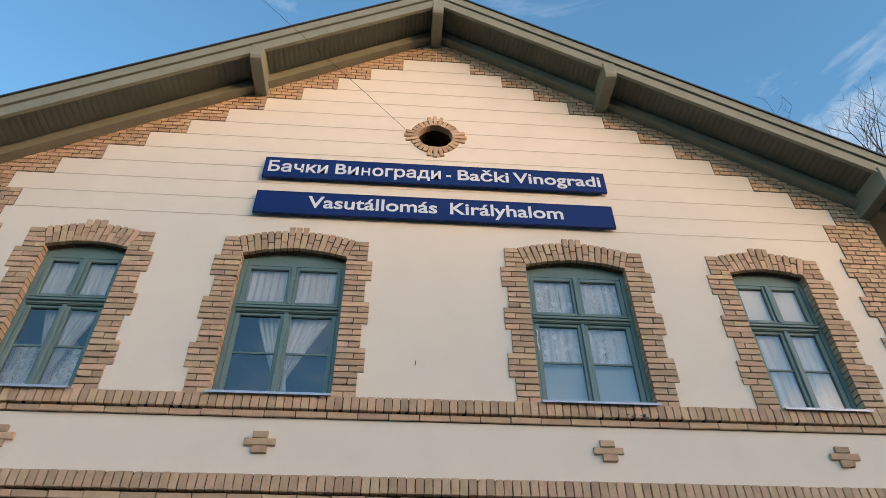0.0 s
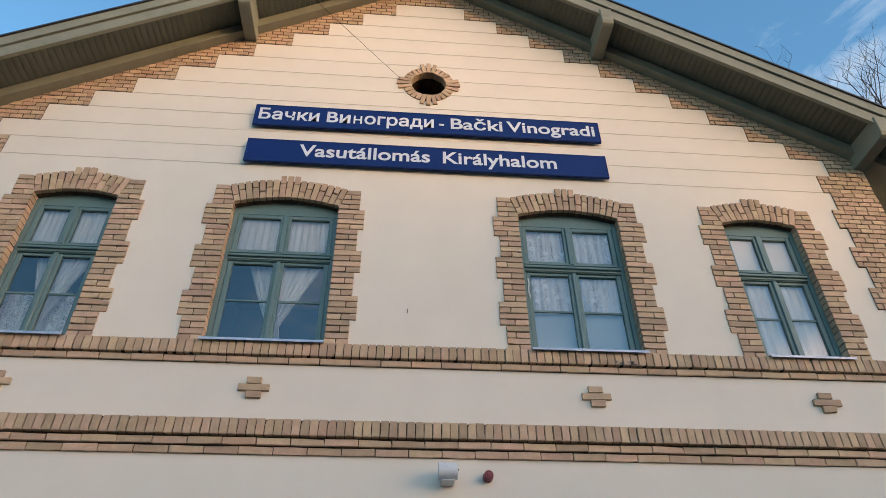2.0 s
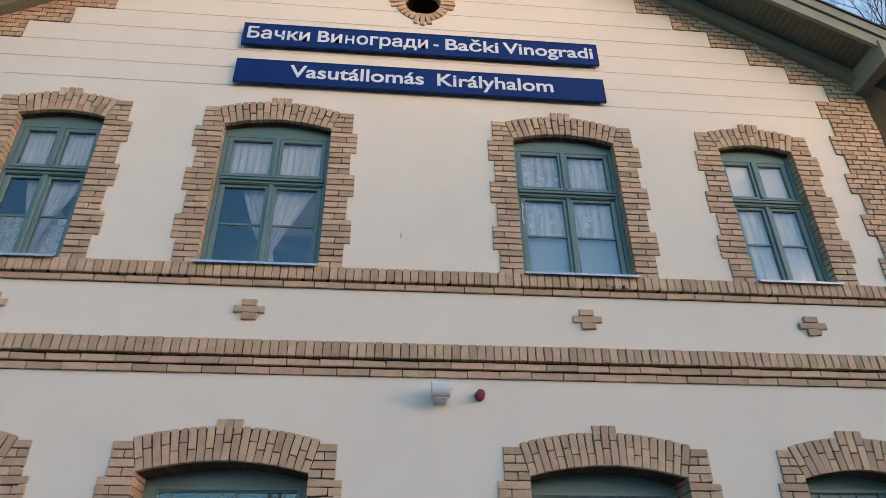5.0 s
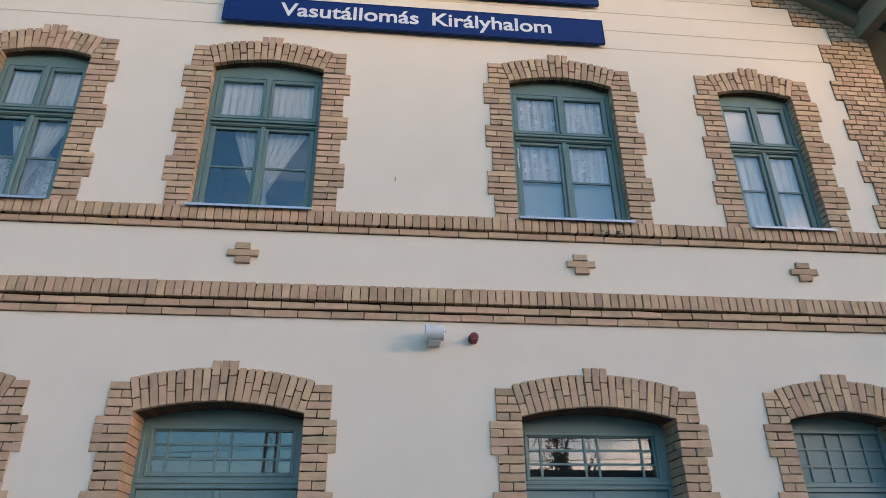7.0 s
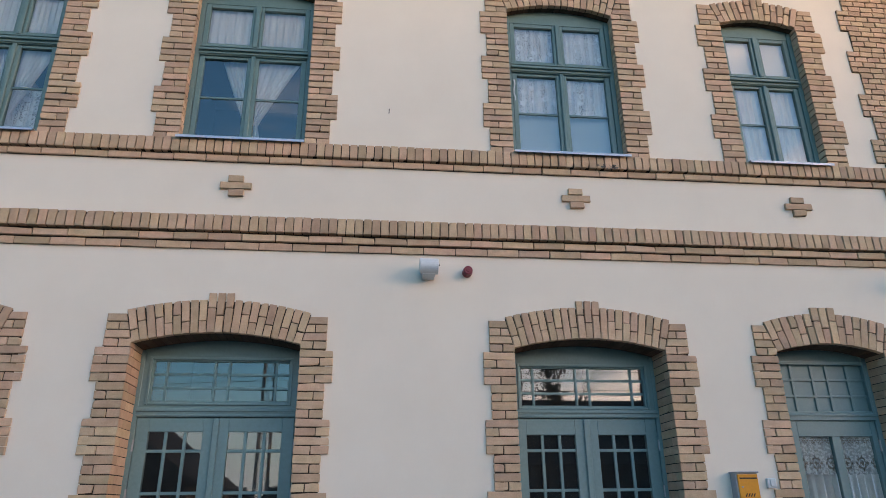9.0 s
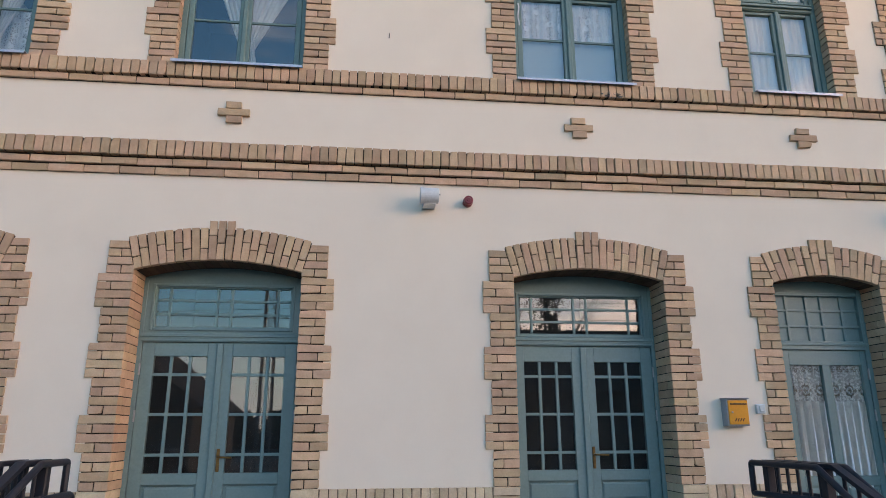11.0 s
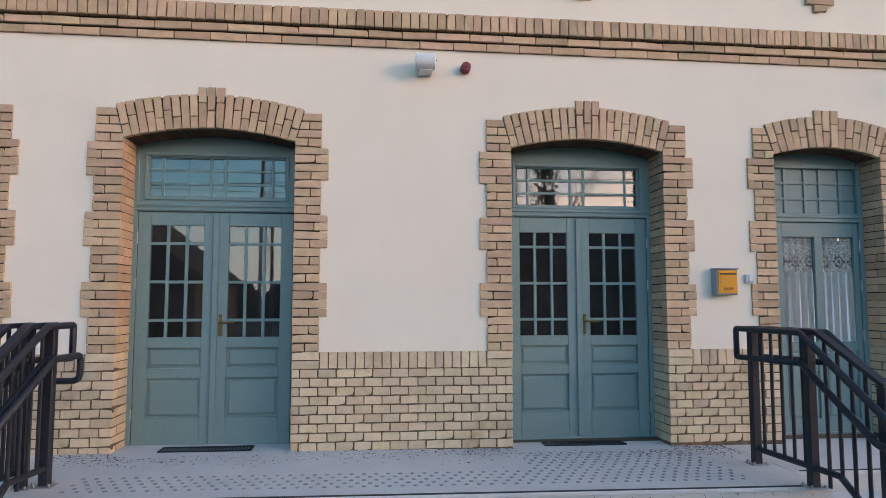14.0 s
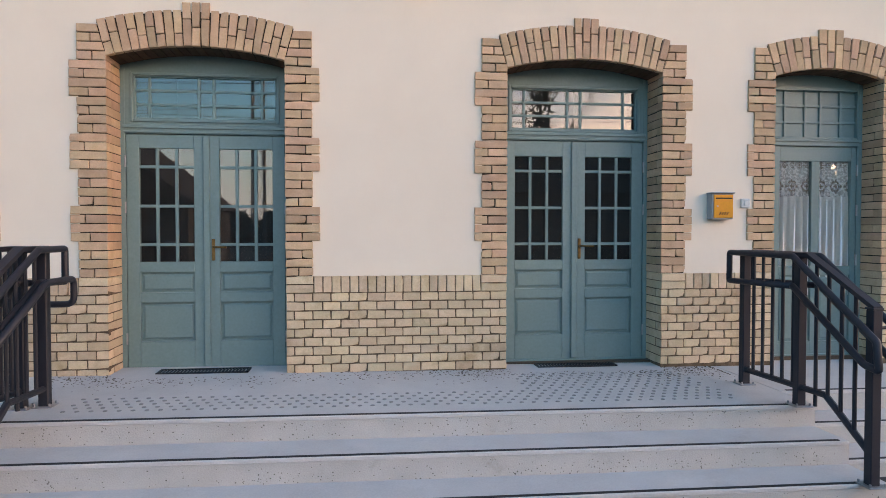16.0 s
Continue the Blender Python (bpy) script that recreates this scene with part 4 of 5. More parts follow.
# a loose strip of sealing tape hangs down the stile of one window
bm = bmesh.new()
tape = [(1.139 + 0.006 * math.sin(k * 0.9), 0.108 - 0.004 * (k % 3), 5.735 - 0.03 * k) for k in range(10)]
for p, q in zip(tape, tape[1:]):
    quad = [(p[0] - 0.007, p[1], p[2]), (p[0] + 0.007, p[1] - 0.003, p[2]), (q[0] + 0.007, q[1] - 0.003, q[2]), (q[0] - 0.007, q[1], q[2])]
    bm.faces.new([bm.verts.new(c) for c in quad])
bmesh.ops.remove_doubles(bm, verts=bm.verts, dist=0.0005)
bmesh.ops.solidify(bm, geom=bm.faces[:], thickness=0.002)
tagged(part("sealing_tape", bm, WHITE_PLASTIC), "loose white strip of sealing tape on a window stile", "tape")

# ---- station name boards ----
def letters(text, x0, x1, z, y, height, parent, name="lettering"):
    """Raised white lettering between two x, baseline at z."""
    cu = bpy.data.curves.new(name, "FONT")
    cu.body = text
    cu.size = 1.0
    cu.extrude = 0.03
    cu.offset = 0.016
    tmp = new("tmp_text", cu)
    bpy.context.view_layer.update()
    me = bpy.data.meshes.new_from_object(tmp.evaluated_get(bpy.context.evaluated_depsgraph_get()))
    bpy.data.objects.remove(tmp)
    co = np.empty(len(me.vertices) * 3)
    me.vertices.foreach_get("co", co)
    co = co.reshape(-1, 3)
    w0, w1 = co[:, 0].min(), co[:, 0].max()
    s = (x1 - x0) / (w1 - w0)
    off = ORIGIN[parent.name]
    out = np.empty_like(co)
    out[:, 0] = x0 + (co[:, 0] - w0) * s - off.x
    out[:, 1] = y - co[:, 2] * 0.12 - off.y
    out[:, 2] = z + co[:, 1] * height / 0.72 - off.z
    me.vertices.foreach_set("co", out.ravel())
    me.materials.append(WHITE_PAINT)
    ob = new(name, me)
    ob.parent = parent
    return ob


def name_board(z0, z1, half, words, base, height, label):
    s = base_at("station_sign", 0, -0.02, z0, label, "sign", "station name boards")
    part("board", boxes((-half, half, -0.055, -0.025, z0, z1), bevel=0.004), SIGN_BLUE, s)
    part("edge_frame", frame_bars(-half - 0.004, half + 0.004, z0 - 0.004, z1 + 0.004, 0.018, -0.061, -0.022, 0.003), SIGN_BLUE, s)
    for x in (-half * 0.8, -half * 0.27, half * 0.27, half * 0.8):
        part("bracket", boxes((x - 0.03, x + 0.03, -0.026, 0.008, z0 + 0.05, z1 - 0.05)), ZINC, s)
    for word, x0, x1 in words:
        letters(word, x0, x1, base, -0.056, height * (0.735 if word == "H" else 1), s)
    return s


name_board(7.88, 8.25, 2.28, (("\u0411\u0430\u0447\u043a\u0438", -2.225, -1.45), ("B\u0438", -1.35, -1.045), ("H", -1.003, -0.893), ("\u043e\u0433\u0440\u0430\u0434\u0438", -0.862, 0.05), ("-", 0.12, 0.185), ("Ba\u010dki", 0.275, 0.965), ("Vinogradi", 1.025, 2.215)), 7.985, 0.20, "long blue station board with white two-script lettering")
name_board(7.235, 7.612, 2.285, (("Vasut\u00e1llom\u00e1s", -1.635, 0.0), ("Kir\u00e1lyhalom", 0.165, 1.625)), 7.345, 0.205, "long blue station board with white Hungarian lettering")


# ---- wall fixtures ----
def loudspeaker(x, z, y=0.02):
    s = base_at("loudspeaker", x, y, z - 0.1, "white cylindrical wall loudspeaker on a bracket", "loudspeaker", "loudspeakers on the facade")
    bm = bmesh.new()
    tube(bm, [(x - 0.085, y - 0.13, z + 0.005), (x - 0.08, y - 0.13, z + 0.005), (x + 0.08, y - 0.13, z + 0.005), (x + 0.085, y - 0.13, z + 0.005)], [0.068, 0.075, 0.075, 0.068], 24)
    part("housing", bm, WHITE_PLASTIC, s)
    bm = bmesh.new()
    tube(bm, [(x - 0.088, y - 0.13, z + 0.005), (x - 0.070, y - 0.13, z + 0.005)], 0.079, 24)
    part("rim", bm, WHITE_PLASTIC, s)
    part("bracket", boxes((x - 0.06, x + 0.055, y - 0.17, y + 0.002, z - 0.085, z - 0.079), (x - 0.06, x + 0.055, y - 0.006, y + 0.002, z - 0.085, z + 0.03), (x - 0.06, x - 0.054, y - 0.15, y - 0.10, z - 0.09, z - 0.02), (x + 0.049, x + 0.055, y - 0.15, y - 0.10, z - 0.09, z - 0.02), bevel=0.002), WHITE_PLASTIC, s, "white steel bracket")
    bm = bmesh.new()
    tube(bm, [(x + 0.083, y - 0.13, z + 0.02), (x + 0.100, y - 0.13, z + 0.02)], 0.008, 8)
    part("knob", bm, BLACK, s)
    return s


loudspeaker(0.175, 3.432)
loudspeaker(5.10, 3.432)

siren = base_at("alarm_sounder", 0.55, 0.02, 3.40, "small dark red round alarm sounder on the plaster", "alarm")
bm = bmesh.new()
tube(bm, [(0.55, 0.025, 3.425), (0.55, -0.02, 3.425), (0.55, -0.022, 3.425), (0.55, -0.07, 3.425), (0.55, -0.078, 3.425)], [0.048, 0.048, 0.043, 0.043, 0.036], 20)
part("body", bm, RED_PLASTIC, siren)
bm = bmesh.new()
tube(bm, [(0.55, -0.076, 3.425), (0.55, -0.084, 3.425)], [0.022, 0.016], 14)
part("lens", bm, RED_PLASTIC, siren)

mx, mz = 2.99, 1.475
box_thing = base_at("mailbox", mx, 0.02, mz - 0.12, "grey steel wall mailbox with an orange front", "mailbox")
part("casing", boxes((mx - 0.108, mx + 0.100, -0.074, 0.02, mz - 0.125, mz + 0.115), (mx - 0.116, mx + 0.108, -0.095, 0.02, mz + 0.112, mz + 0.124), bevel=0.004), BOX_GREY, box_thing)
door_ob = part("front_door", boxes((mx - 0.092, mx + 0.095, -0.084, -0.072, mz - 0.112, mz + 0.10), bevel=0.003), ORANGE, box_thing, "orange front flap")
part("slot", boxes((mx - 0.075, mx + 0.085, -0.088, -0.083, mz + 0.062, mz + 0.074), bevel=0.001), BLACK, door_ob, "dark letter slot")
bm = bmesh.new()
for i in range(4):
    x = mx - 0.045 + i * 0.024
    prism(bm, [(x, mz - 0.085), (x + 0.009, mz - 0.085), (x + 0.024, mz - 0.058), (x + 0.015, mz - 0.058)], -0.0875, -0.083)
part("vent_slots", bm, BLACK, door_ob, "four slanted dark slots")
bm = bmesh.new()
tube(bm, [(mx - 0.06, -0.082, mz - 0.005), (mx - 0.06, -0.091, mz - 0.005)], 0.008, 10)
part("lock", bm, ZINC, door_ob)

bell = base_at("bell_switch", 3.255, 0.02, 1.46, "white square bell push on the plaster", "switch")
part("plate", boxes((3.213, 3.297, -0.012, 0.022, 1.46, 1.545), bevel=0.006), WHITE_PLASTIC, bell)
part("rocker", boxes((3.236, 3.286, -0.022, -0.010, 1.475, 1.53), bevel=0.004), WHITE_PLASTIC, bell)

bm = bmesh.new()
tube(bm, [(-0.23, 0.022, 5.165), (-0.23, -0.03, 5.163)], 0.004, 6)
tube(bm, [(-0.23, -0.028, 5.163), (-0.23, -0.034, 5.185)], 0.004, 6)
tagged(part("wall_hook", bm, BLACK), "small rusty hook in the plaster", "hook")

# cable from the round opening up over the yard
bm = bmesh.new()
cable_a, cable_b = Vector((-0.42, 0.0, 9.02)), Vector((-2.39, -1.35, 9.99))
cable_d = cable_b - cable_a
tube(bm, [cable_a + cable_d * t + Vector((0, 0, -0.25 * t * (9 - t) / 20)) for t in (0, 0.25, 0.5, 0.75, 1, 2, 4, 6, 9)], 0.0028, 6)
tagged(part("cable", bm, BLACK), "thin dark cable slung from the gable", "cable")

# ---- steps and railings ----
FALL = -0.010   # the paving is tilted sideways to fit the camera's view


def lay(bm):
    for v in bm.verts:
        v.co.z += FALL * v.co.x
    return bm


GROUND = -0.48
RISE, GOING, EDGE, SIDE_EDGE = 0.16, 0.345, -1.405, -0.985
ENDX = 2.97

bm = bmesh.new()
box(bm, -2000, 2000, -2000, 2000, GROUND - 0.2, GROUND)
structure("ground", bm, ASPHALT, "grey paved station yard", "ground")


def flight(name, x0, x1, edge, label):
    st = base_at(name, (x0 + x1) / 2, edge, GROUND, label, "steps", kind="structure")
    for i in range(3):
        z1, y = -RISE * i, edge - GOING * i
        back = 0.34 if i == 0 else y + GOING + 0.02
        part("tread", lay(boxes((x0 + 0.0 * i, x1, y, back, z1 - 0.03, z1), bevel=0.006)), CONCRETE, st)
        part("riser", lay(boxes((x0 + 0.002, x1 - 0.002, y + 0.004, back - 0.004, z1 - RISE, z1 - 0.03))), RISER, st, "pale pitted concrete riser")
        part("edge_strip", lay(boxes((x0 + 0.06, x1 - 0.06, y + 0.012, y + 0.040, z1 - 0.006, z1 + 0.004), bevel=0.0015)), STRIP, st, "black rubber anti-slip strip")
    return st


front_steps = flight("steps_front", -ENDX, ENDX, EDGE, "broad grey concrete steps with black edge strips")
flight("steps_east", ENDX + 0.003, 6.2, SIDE_EDGE, "grey concrete side steps with black edge strips")
flight("steps_west", -6.2, -ENDX - 0.003, SIDE_EDGE, "grey concrete side steps with black edge strips")


def flecks(count, place, size, flat, rnd):
    """Many small uneven discs in one mesh."""
    verts, faces = [], []
    for _ in range(count):
        x, y, z, vertical = place(rnd)
        s = size * rnd.uniform(0.4, 1.5)
        n = 6
        b0 = len(verts)
        ph = rnd.uniform(0, 6)
        asp = rnd.uniform(0.5, 1.0)
        for k in range(n):
            a = 2 * math.pi * k / n + ph
            u, w = s * math.cos(a) * rnd.uniform(0.7, 1.2), s * asp * math.sin(a) * rnd.uniform(0.7, 1.2)
            verts.append((x + u, y, z + w) if vertical else (x + u, y + w, z + rnd.uniform(0, flat)))
        faces.append(tuple(range(b0, b0 + n)))
    me = bpy.data.meshes.new("flecks")
    me.from_pydata(verts, [], faces)
    return me


rnd = random.Random(7)


def pit(r):
    i = r.choice((0, 0, 1, 1, 2))
    x = r.uniform(-2.9, 2.9) if r.random() < 0.45 else max(-2.9, min(2.9, r.choice((-2.3, -0.9, 0.4, 1.2, 1.7, 2.5)) + r.gauss(0, 0.22)))
    z = -RISE * i - 0.035 - (RISE - 0.04) * r.random() ** (0.55 if i == 1 else 1.2)
    return x, EDGE - GOING * i + 0.0028, z + FALL * x, True


def litter(r):
    x = r.uniform(-2.9, 2.9) if r.random() < 0.55 else r.choice((-2.55, 2.62, 2.75, 0.6)) + r.gauss(0, 0.22)
    x = max(-2.9, min(2.9, x))
    y = -0.02 - abs(r.gauss(0, 0.22))
    if -2.4 < x < -1.0 or 1.0 < x < 2.4:
        y -= 0.12
    if y < -1.3:
        y = -0.4
    return x, y, 0.003 + FALL * x, False


def thing_from(me, name, mat, label, category, kind="stuff"):
    me.materials.append(mat)
    return tagged(new(name, me), label, category, kind=kind)


thing_from(flecks(950, pit, 0.0040, 0, rnd), "concrete_pits", PITS, "dark pores in the cast concrete risers", "pits")
thing_from(flecks(1300, litter, 0.008, 0.006, rnd), "leaf_litter", LEAF_LITTER, "dry brown leaf crumbs along the plinth", "litter")

# raised studs of the tactile paving
bm = bmesh.new()
for r in range(5):
    for i in range(54):
        x = -2.32 + i * 0.09 + (0.045 if r % 2 else 0)
        tube(bm, [(x, -1.16 + r * 0.085, FALL * x - 0.002), (x, -1.16 + r * 0.085, FALL * x + 0.004), (x, -1.16 + r * 0.085, FALL * x + 0.006)], [0.016, 0.016, 0.011], 8)
for r in range(7):
    for i in range(17):
        x = 0.98 + i * 0.09 + (0.045 if r % 2 else 0)
        tube(bm, [(x, -0.735 + r * 0.085, FALL * x - 0.002), (x, -0.735 + r * 0.085, FALL * x + 0.004), (x, -0.735 + r * 0.085, FALL * x + 0.006)], [0.016, 0.016, 0.011], 8)
# grey darker than the paving, standing in for the studs' small shadows
STUD = material("worn_stud_steel", (0.31, 0.305, 0.30), (0.24, 0.235, 0.235), 0.6, scale=8, fine=90)
tagged(part("tactile_studs", bm, STUD), "rows of grey tactile paving studs", "studs", kind="stuff")


def door_grate(x0, x1, y0, y1):
    zc = FALL * (x0 + x1) / 2
    g = base_at("door_grate", (x0 + x1) / 2, y0, zc, "black slatted foot grate before a door", "grate", "foot grates")
    part("frame", frame_bars_flat(x0, x1, y0, y1, zc), STRIP, g)
    n = 26
    for i in range(n):
        x = x0 + 0.02 + (x1 - x0 - 0.04) * i / (n - 1)
        part("slat", boxes((x - 0.006, x + 0.006, y0 + 0.01, y1 - 0.01, zc + 0.001, zc + 0.010)), STRIP, g)
    return g


def frame_bars_flat(x0, x1, y0, y1, z):
    return boxes((x0, x1, y0, y0 + 0.014, z, z + 0.013), (x0, x1, y1 - 0.014, y1, z, z + 0.013), (x0, x0 + 0.014, y0, y1, z, z + 0.012), (x1 - 0.014, x1, y0, y1, z, z + 0.012))


door_grate(-2.07, -1.30, 0.02, 0.20)
door_grate(1.28, 2.04, 0.06, 0.22)


def post(parent, x, y, z0, z1, w=0.033):
    p = part("post", boxes((x - w, x + w, y - w, y + w, z0, z1), bevel=0.006), STEEL, parent)
    part("cap", boxes((x - w - 0.004, x + w + 0.004, y - w - 0.004, y + w + 0.004, z1, z1 + 0.012), bevel=0.003), STEEL, p)
    part("base_plate", boxes((x - 0.065, x + 0.065, y - 0.065, y + 0.065, z0, z0 + 0.010), bevel=0.002), ZINC, p, "zinc base plate")
    for sx in (-1, 1):
        for sy in (-1, 1):
            bm = bmesh.new()
            tube(bm, [(x + sx * 0.05, y + sy * 0.05, z0 + 0.008), (x + sx * 0.05, y + sy * 0.05, z0 + 0.028)], 0.008, 6)
            part("bolt", bm, ZINC, p)
    return p


def railing(s, x, y_wall, posts, y_bend, y_low, z_shift, slope, top_slope, low_loop=False):
    """Stair railing along y: posts, flat top rail, bottom rail, balusters and doubled round handrails on both sides.
    s: +1 when the stair lies on its -x side."""
    g = base_at("stair_railing", x, posts[0][0], posts[0][1], "anthracite steel stair railing with looped double handrails", "railing", "stair railings")
    drop = RISE / GOING
    zt = lambda y: 1.085 + z_shift if y > y_bend else 1.085 + z_shift - (y_bend - y) * drop * slope
    y_top = y_bend - 0.07
    zr_top = lambda y: 1.092 + z_shift if y > y_top else 1.092 + z_shift - (y_top - y) * drop * top_slope
    for y, z0 in posts:
        post(g, x, y, z0, zr_top(y) - 0.02)
    y_end = posts[-1][0]
    # flat top rail
    bm = bmesh.new()
    pts = [(x, posts[0][0] + 0.03, zr_top(0)), (x, y_top, zr_top(0)), (x, y_end - 0.03, zr_top(y_end - 0.03))]
    for p, q in zip(pts, pts[1:]):
        dz = 0.016
        vs = [bm.verts.new(c) for c in ((x - 0.03, p[1], p[2] - dz), (x + 0.03, p[1], p[2] - dz), (x + 0.03, p[1], p[2] + dz), (x - 0.03, p[1], p[2] + dz), (x - 0.03, q[1], q[2] - dz), (x + 0.03, q[1], q[2] - dz), (x + 0.03, q[1], q[2] + dz), (x - 0.03, q[1], q[2] + dz))]
        for f in ((0, 1, 2, 3), (7, 6, 5, 4), (0, 4, 5, 1), (1, 5, 6, 2), (2, 6, 7, 3), (3, 7, 4, 0)):
            bm.faces.new([vs[i] for i in f])
    part("top_rail", bm, STEEL, g)
    # bottom rail
    bm = bmesh.new()
    zb = lambda y: zt(y) - 0.965 if y > y_bend - 0.25 else zt(y_bend) - 0.965 - (y_bend - 0.25 - y) * drop * 1.30
    tube(bm, [(x, posts[0][0], zb(0)), (x, y_bend - 0.25, zb(0) + 0.02), (x, y_end, zb(y_end))], 0.024, 8)
    part("bottom_rail", bm, STEEL, g)
    # balusters
    y = posts[0][0] - 0.125
    while y > y_end + 0.05:
        if all(abs(y - p[0]) > 0.06 for p in posts):
            bm = bmesh.new()
            tube(bm, [(x, y, zb(y) + 0.005), (x, y, zr_top(y) - 0.01)], 0.0138, 8)
            part("baluster", bm, STEEL, g)
        y -= 0.125
    # handrails: upper and lower round bars joined by end loops
    if low_loop:
        hx = x - s * 0.13
        path = [(hx - 0.8, y_wall + 0.03, zt(0) - 0.40), (hx, y_wall + 0.03, zt(0) - 0.40), (hx, y_wall + 0.03, zt(0) - 0.215), (hx, y_bend, zt(0) - 0.215), (hx, y_low, zt(y_low) - 0.215)]
        bm = bmesh.new()
        tube(bm, round_path(path, 0.06, 5), 0.0235, 12)
        part("low_handrail", bm, STEEL, g, smooth=True)
    for side in ((-s, s) if s > 0 else (-s,)):
        hx = x + side * (0.085 if side == -s else 0.128)
        up, low = 0.0, -0.215
        q = y_low
        path = [(hx, y_bend, zt(0) + low), (hx, y_wall, zt(0) + low - 0.02), (hx, y_wall, zt(0) + up), (hx, y_bend, zt(0) + up), (hx, q, zt(q) + up), (hx, q - 0.02, zt(q) + low * 0.8), (hx, q + 0.10, zt(q + 0.10) + low), (hx, y_bend, zt(0) + low)]
        bm = bmesh.new()
        tube(bm, round_path(path, 0.018, 3), 0.0235, 12)
        part("handrail", bm, STEEL, g, smooth=True)
        for y, z0 in posts:
            bm = bmesh.new()
            tube(bm, [(x, y, zt(y) - 0.012), (hx, y, zt(y) - 0.008)], 0.010, 8)
            part("rail_bracket", bm, STEEL, g)
    return g


zr = FALL * 2.81
railing(1, 2.825, -0.625, [(-0.72, zr), (-1.42, zr), (-2.125, zr - 2 * RISE)], -1.45, -2.25, zr + 0.005, 1.32, 1.05)
zl = -FALL * 2.5
railing(-1, -2.505, -0.85, [(-0.99, zl), (-2.06, zl - 2 * RISE)], -1.24, -2.2, zl + 0.005, 1.08, 1.05, low_loop=True)
railing(-1, -2.635, -0.98, [(-1.04, zl), (-2.06, zl - 2 * RISE)], -1.26, -2.2, zl + 0.005, 1.08, 1.05)

# ---- surroundings behind the camera, seen in the glass or added to block light, and the tree beside the station ----
def bare_tree(name, x, y, height, seed, label, levels=5, spread=0.55, stout=0.017):
    rnd = random.Random(seed)
    t = base_at(name, x, y, GROUND, label, "tree")
    trunk, crown = bmesh.new(), bmesh.new()

    def grow(p, d, length, r, level):
        pts, q, dd = [p], p, d
        for _ in range(4):
            dd = (dd + Vector((rnd.uniform(-1, 1), rnd.uniform(-1, 1), rnd.uniform(-0.3, 0.6))) * 0.16).normalized()
            q = q + dd * length / 4
            pts.append(q)
        tube(trunk if level < 2 else crown, pts, [r * (1 - 0.13 * i) for i in range(5)], 6 if level < 3 else 3)
        if level >= levels:
            return
        for i in range(rnd.choice((2, 3, 3)) if level else 4):
            k = pts[rnd.choice((2, 3, 4, 4))]
            side = Vector((rnd.uniform(-1, 1), rnd.uniform(-1, 1), rnd.uniform(0.0, 0.9))).normalized()
            grow(k, (dd * (1 - spread) + side * spread).normalized(), length * rnd.uniform(0.55, 0.8), r * 0.56, level + 1)

    grow(Vector((x, y, GROUND)), Vector((0, 0, 1)), height * 0.36, height * stout, 0)
    part("trunk", trunk, BARK, t)
    part("crown", crown, BARK, t, "bare winter twigs")
    return t


bare_tree("tree", 12.1, 6.2, 19.2, 5, "bare leafless tree standing beyond the station roof", 8, spread=0.5, stout=0.019)
bare_tree("tree", 14.3, 5.4, 19.8, 8, "bare leafless tree standing beyond the station roof", 8, spread=0.5, stout=0.019)
ivy_tree = bare_tree("tree", 7.2, -22.0, 13.0, 14, "bare tree with ivy on its stems across the yard", 7, spread=0.36, stout=0.0085)
IVY = material("dark_ivy_leaves", (0.035, 0.05, 0.022), (0.055, 0.06, 0.03), 0.6, scale=4, fine=30)


def ivy(tree, x, y, z0, z1, wide, count, seed):
    """Loose clumps of small leaves that climb a stem."""
    rnd = random.Random(seed)
    bm = bmesh.new()
    clumps = [(rnd.gauss(0, wide * 0.45), rnd.gauss(0, wide * 0.45), z0 + (z1 - z0) * rnd.random(), rnd.uniform(0.18, 0.42)) for _ in range(16)]
    for _ in range(count):
        cx, cy, cz, r = rnd.choice(clumps)
        c = Vector((x + cx + rnd.gauss(0, r * 0.6), y + cy + rnd.gauss(0, r * 0.6), cz + rnd.gauss(0, r)))
        q = Euler((rnd.uniform(0, 6), rnd.uniform(0, 6), rnd.uniform(0, 6))).to_matrix()
        w = rnd.uniform(0.05, 0.11)
        bm.faces.new([bm.verts.new(c + q @ Vector(p)) for p in ((-w, 0, 0), (0, -w * 0.7, 0.01), (w, 0, 0), (0, w * 0.9, -0.01))])
    return part("ivy", bm, IVY, tree, "dense dark ivy leaves")


ivy(ivy_tree, 7.35, -22.0, 4.4, 8.6, 0.50, 750, 31)


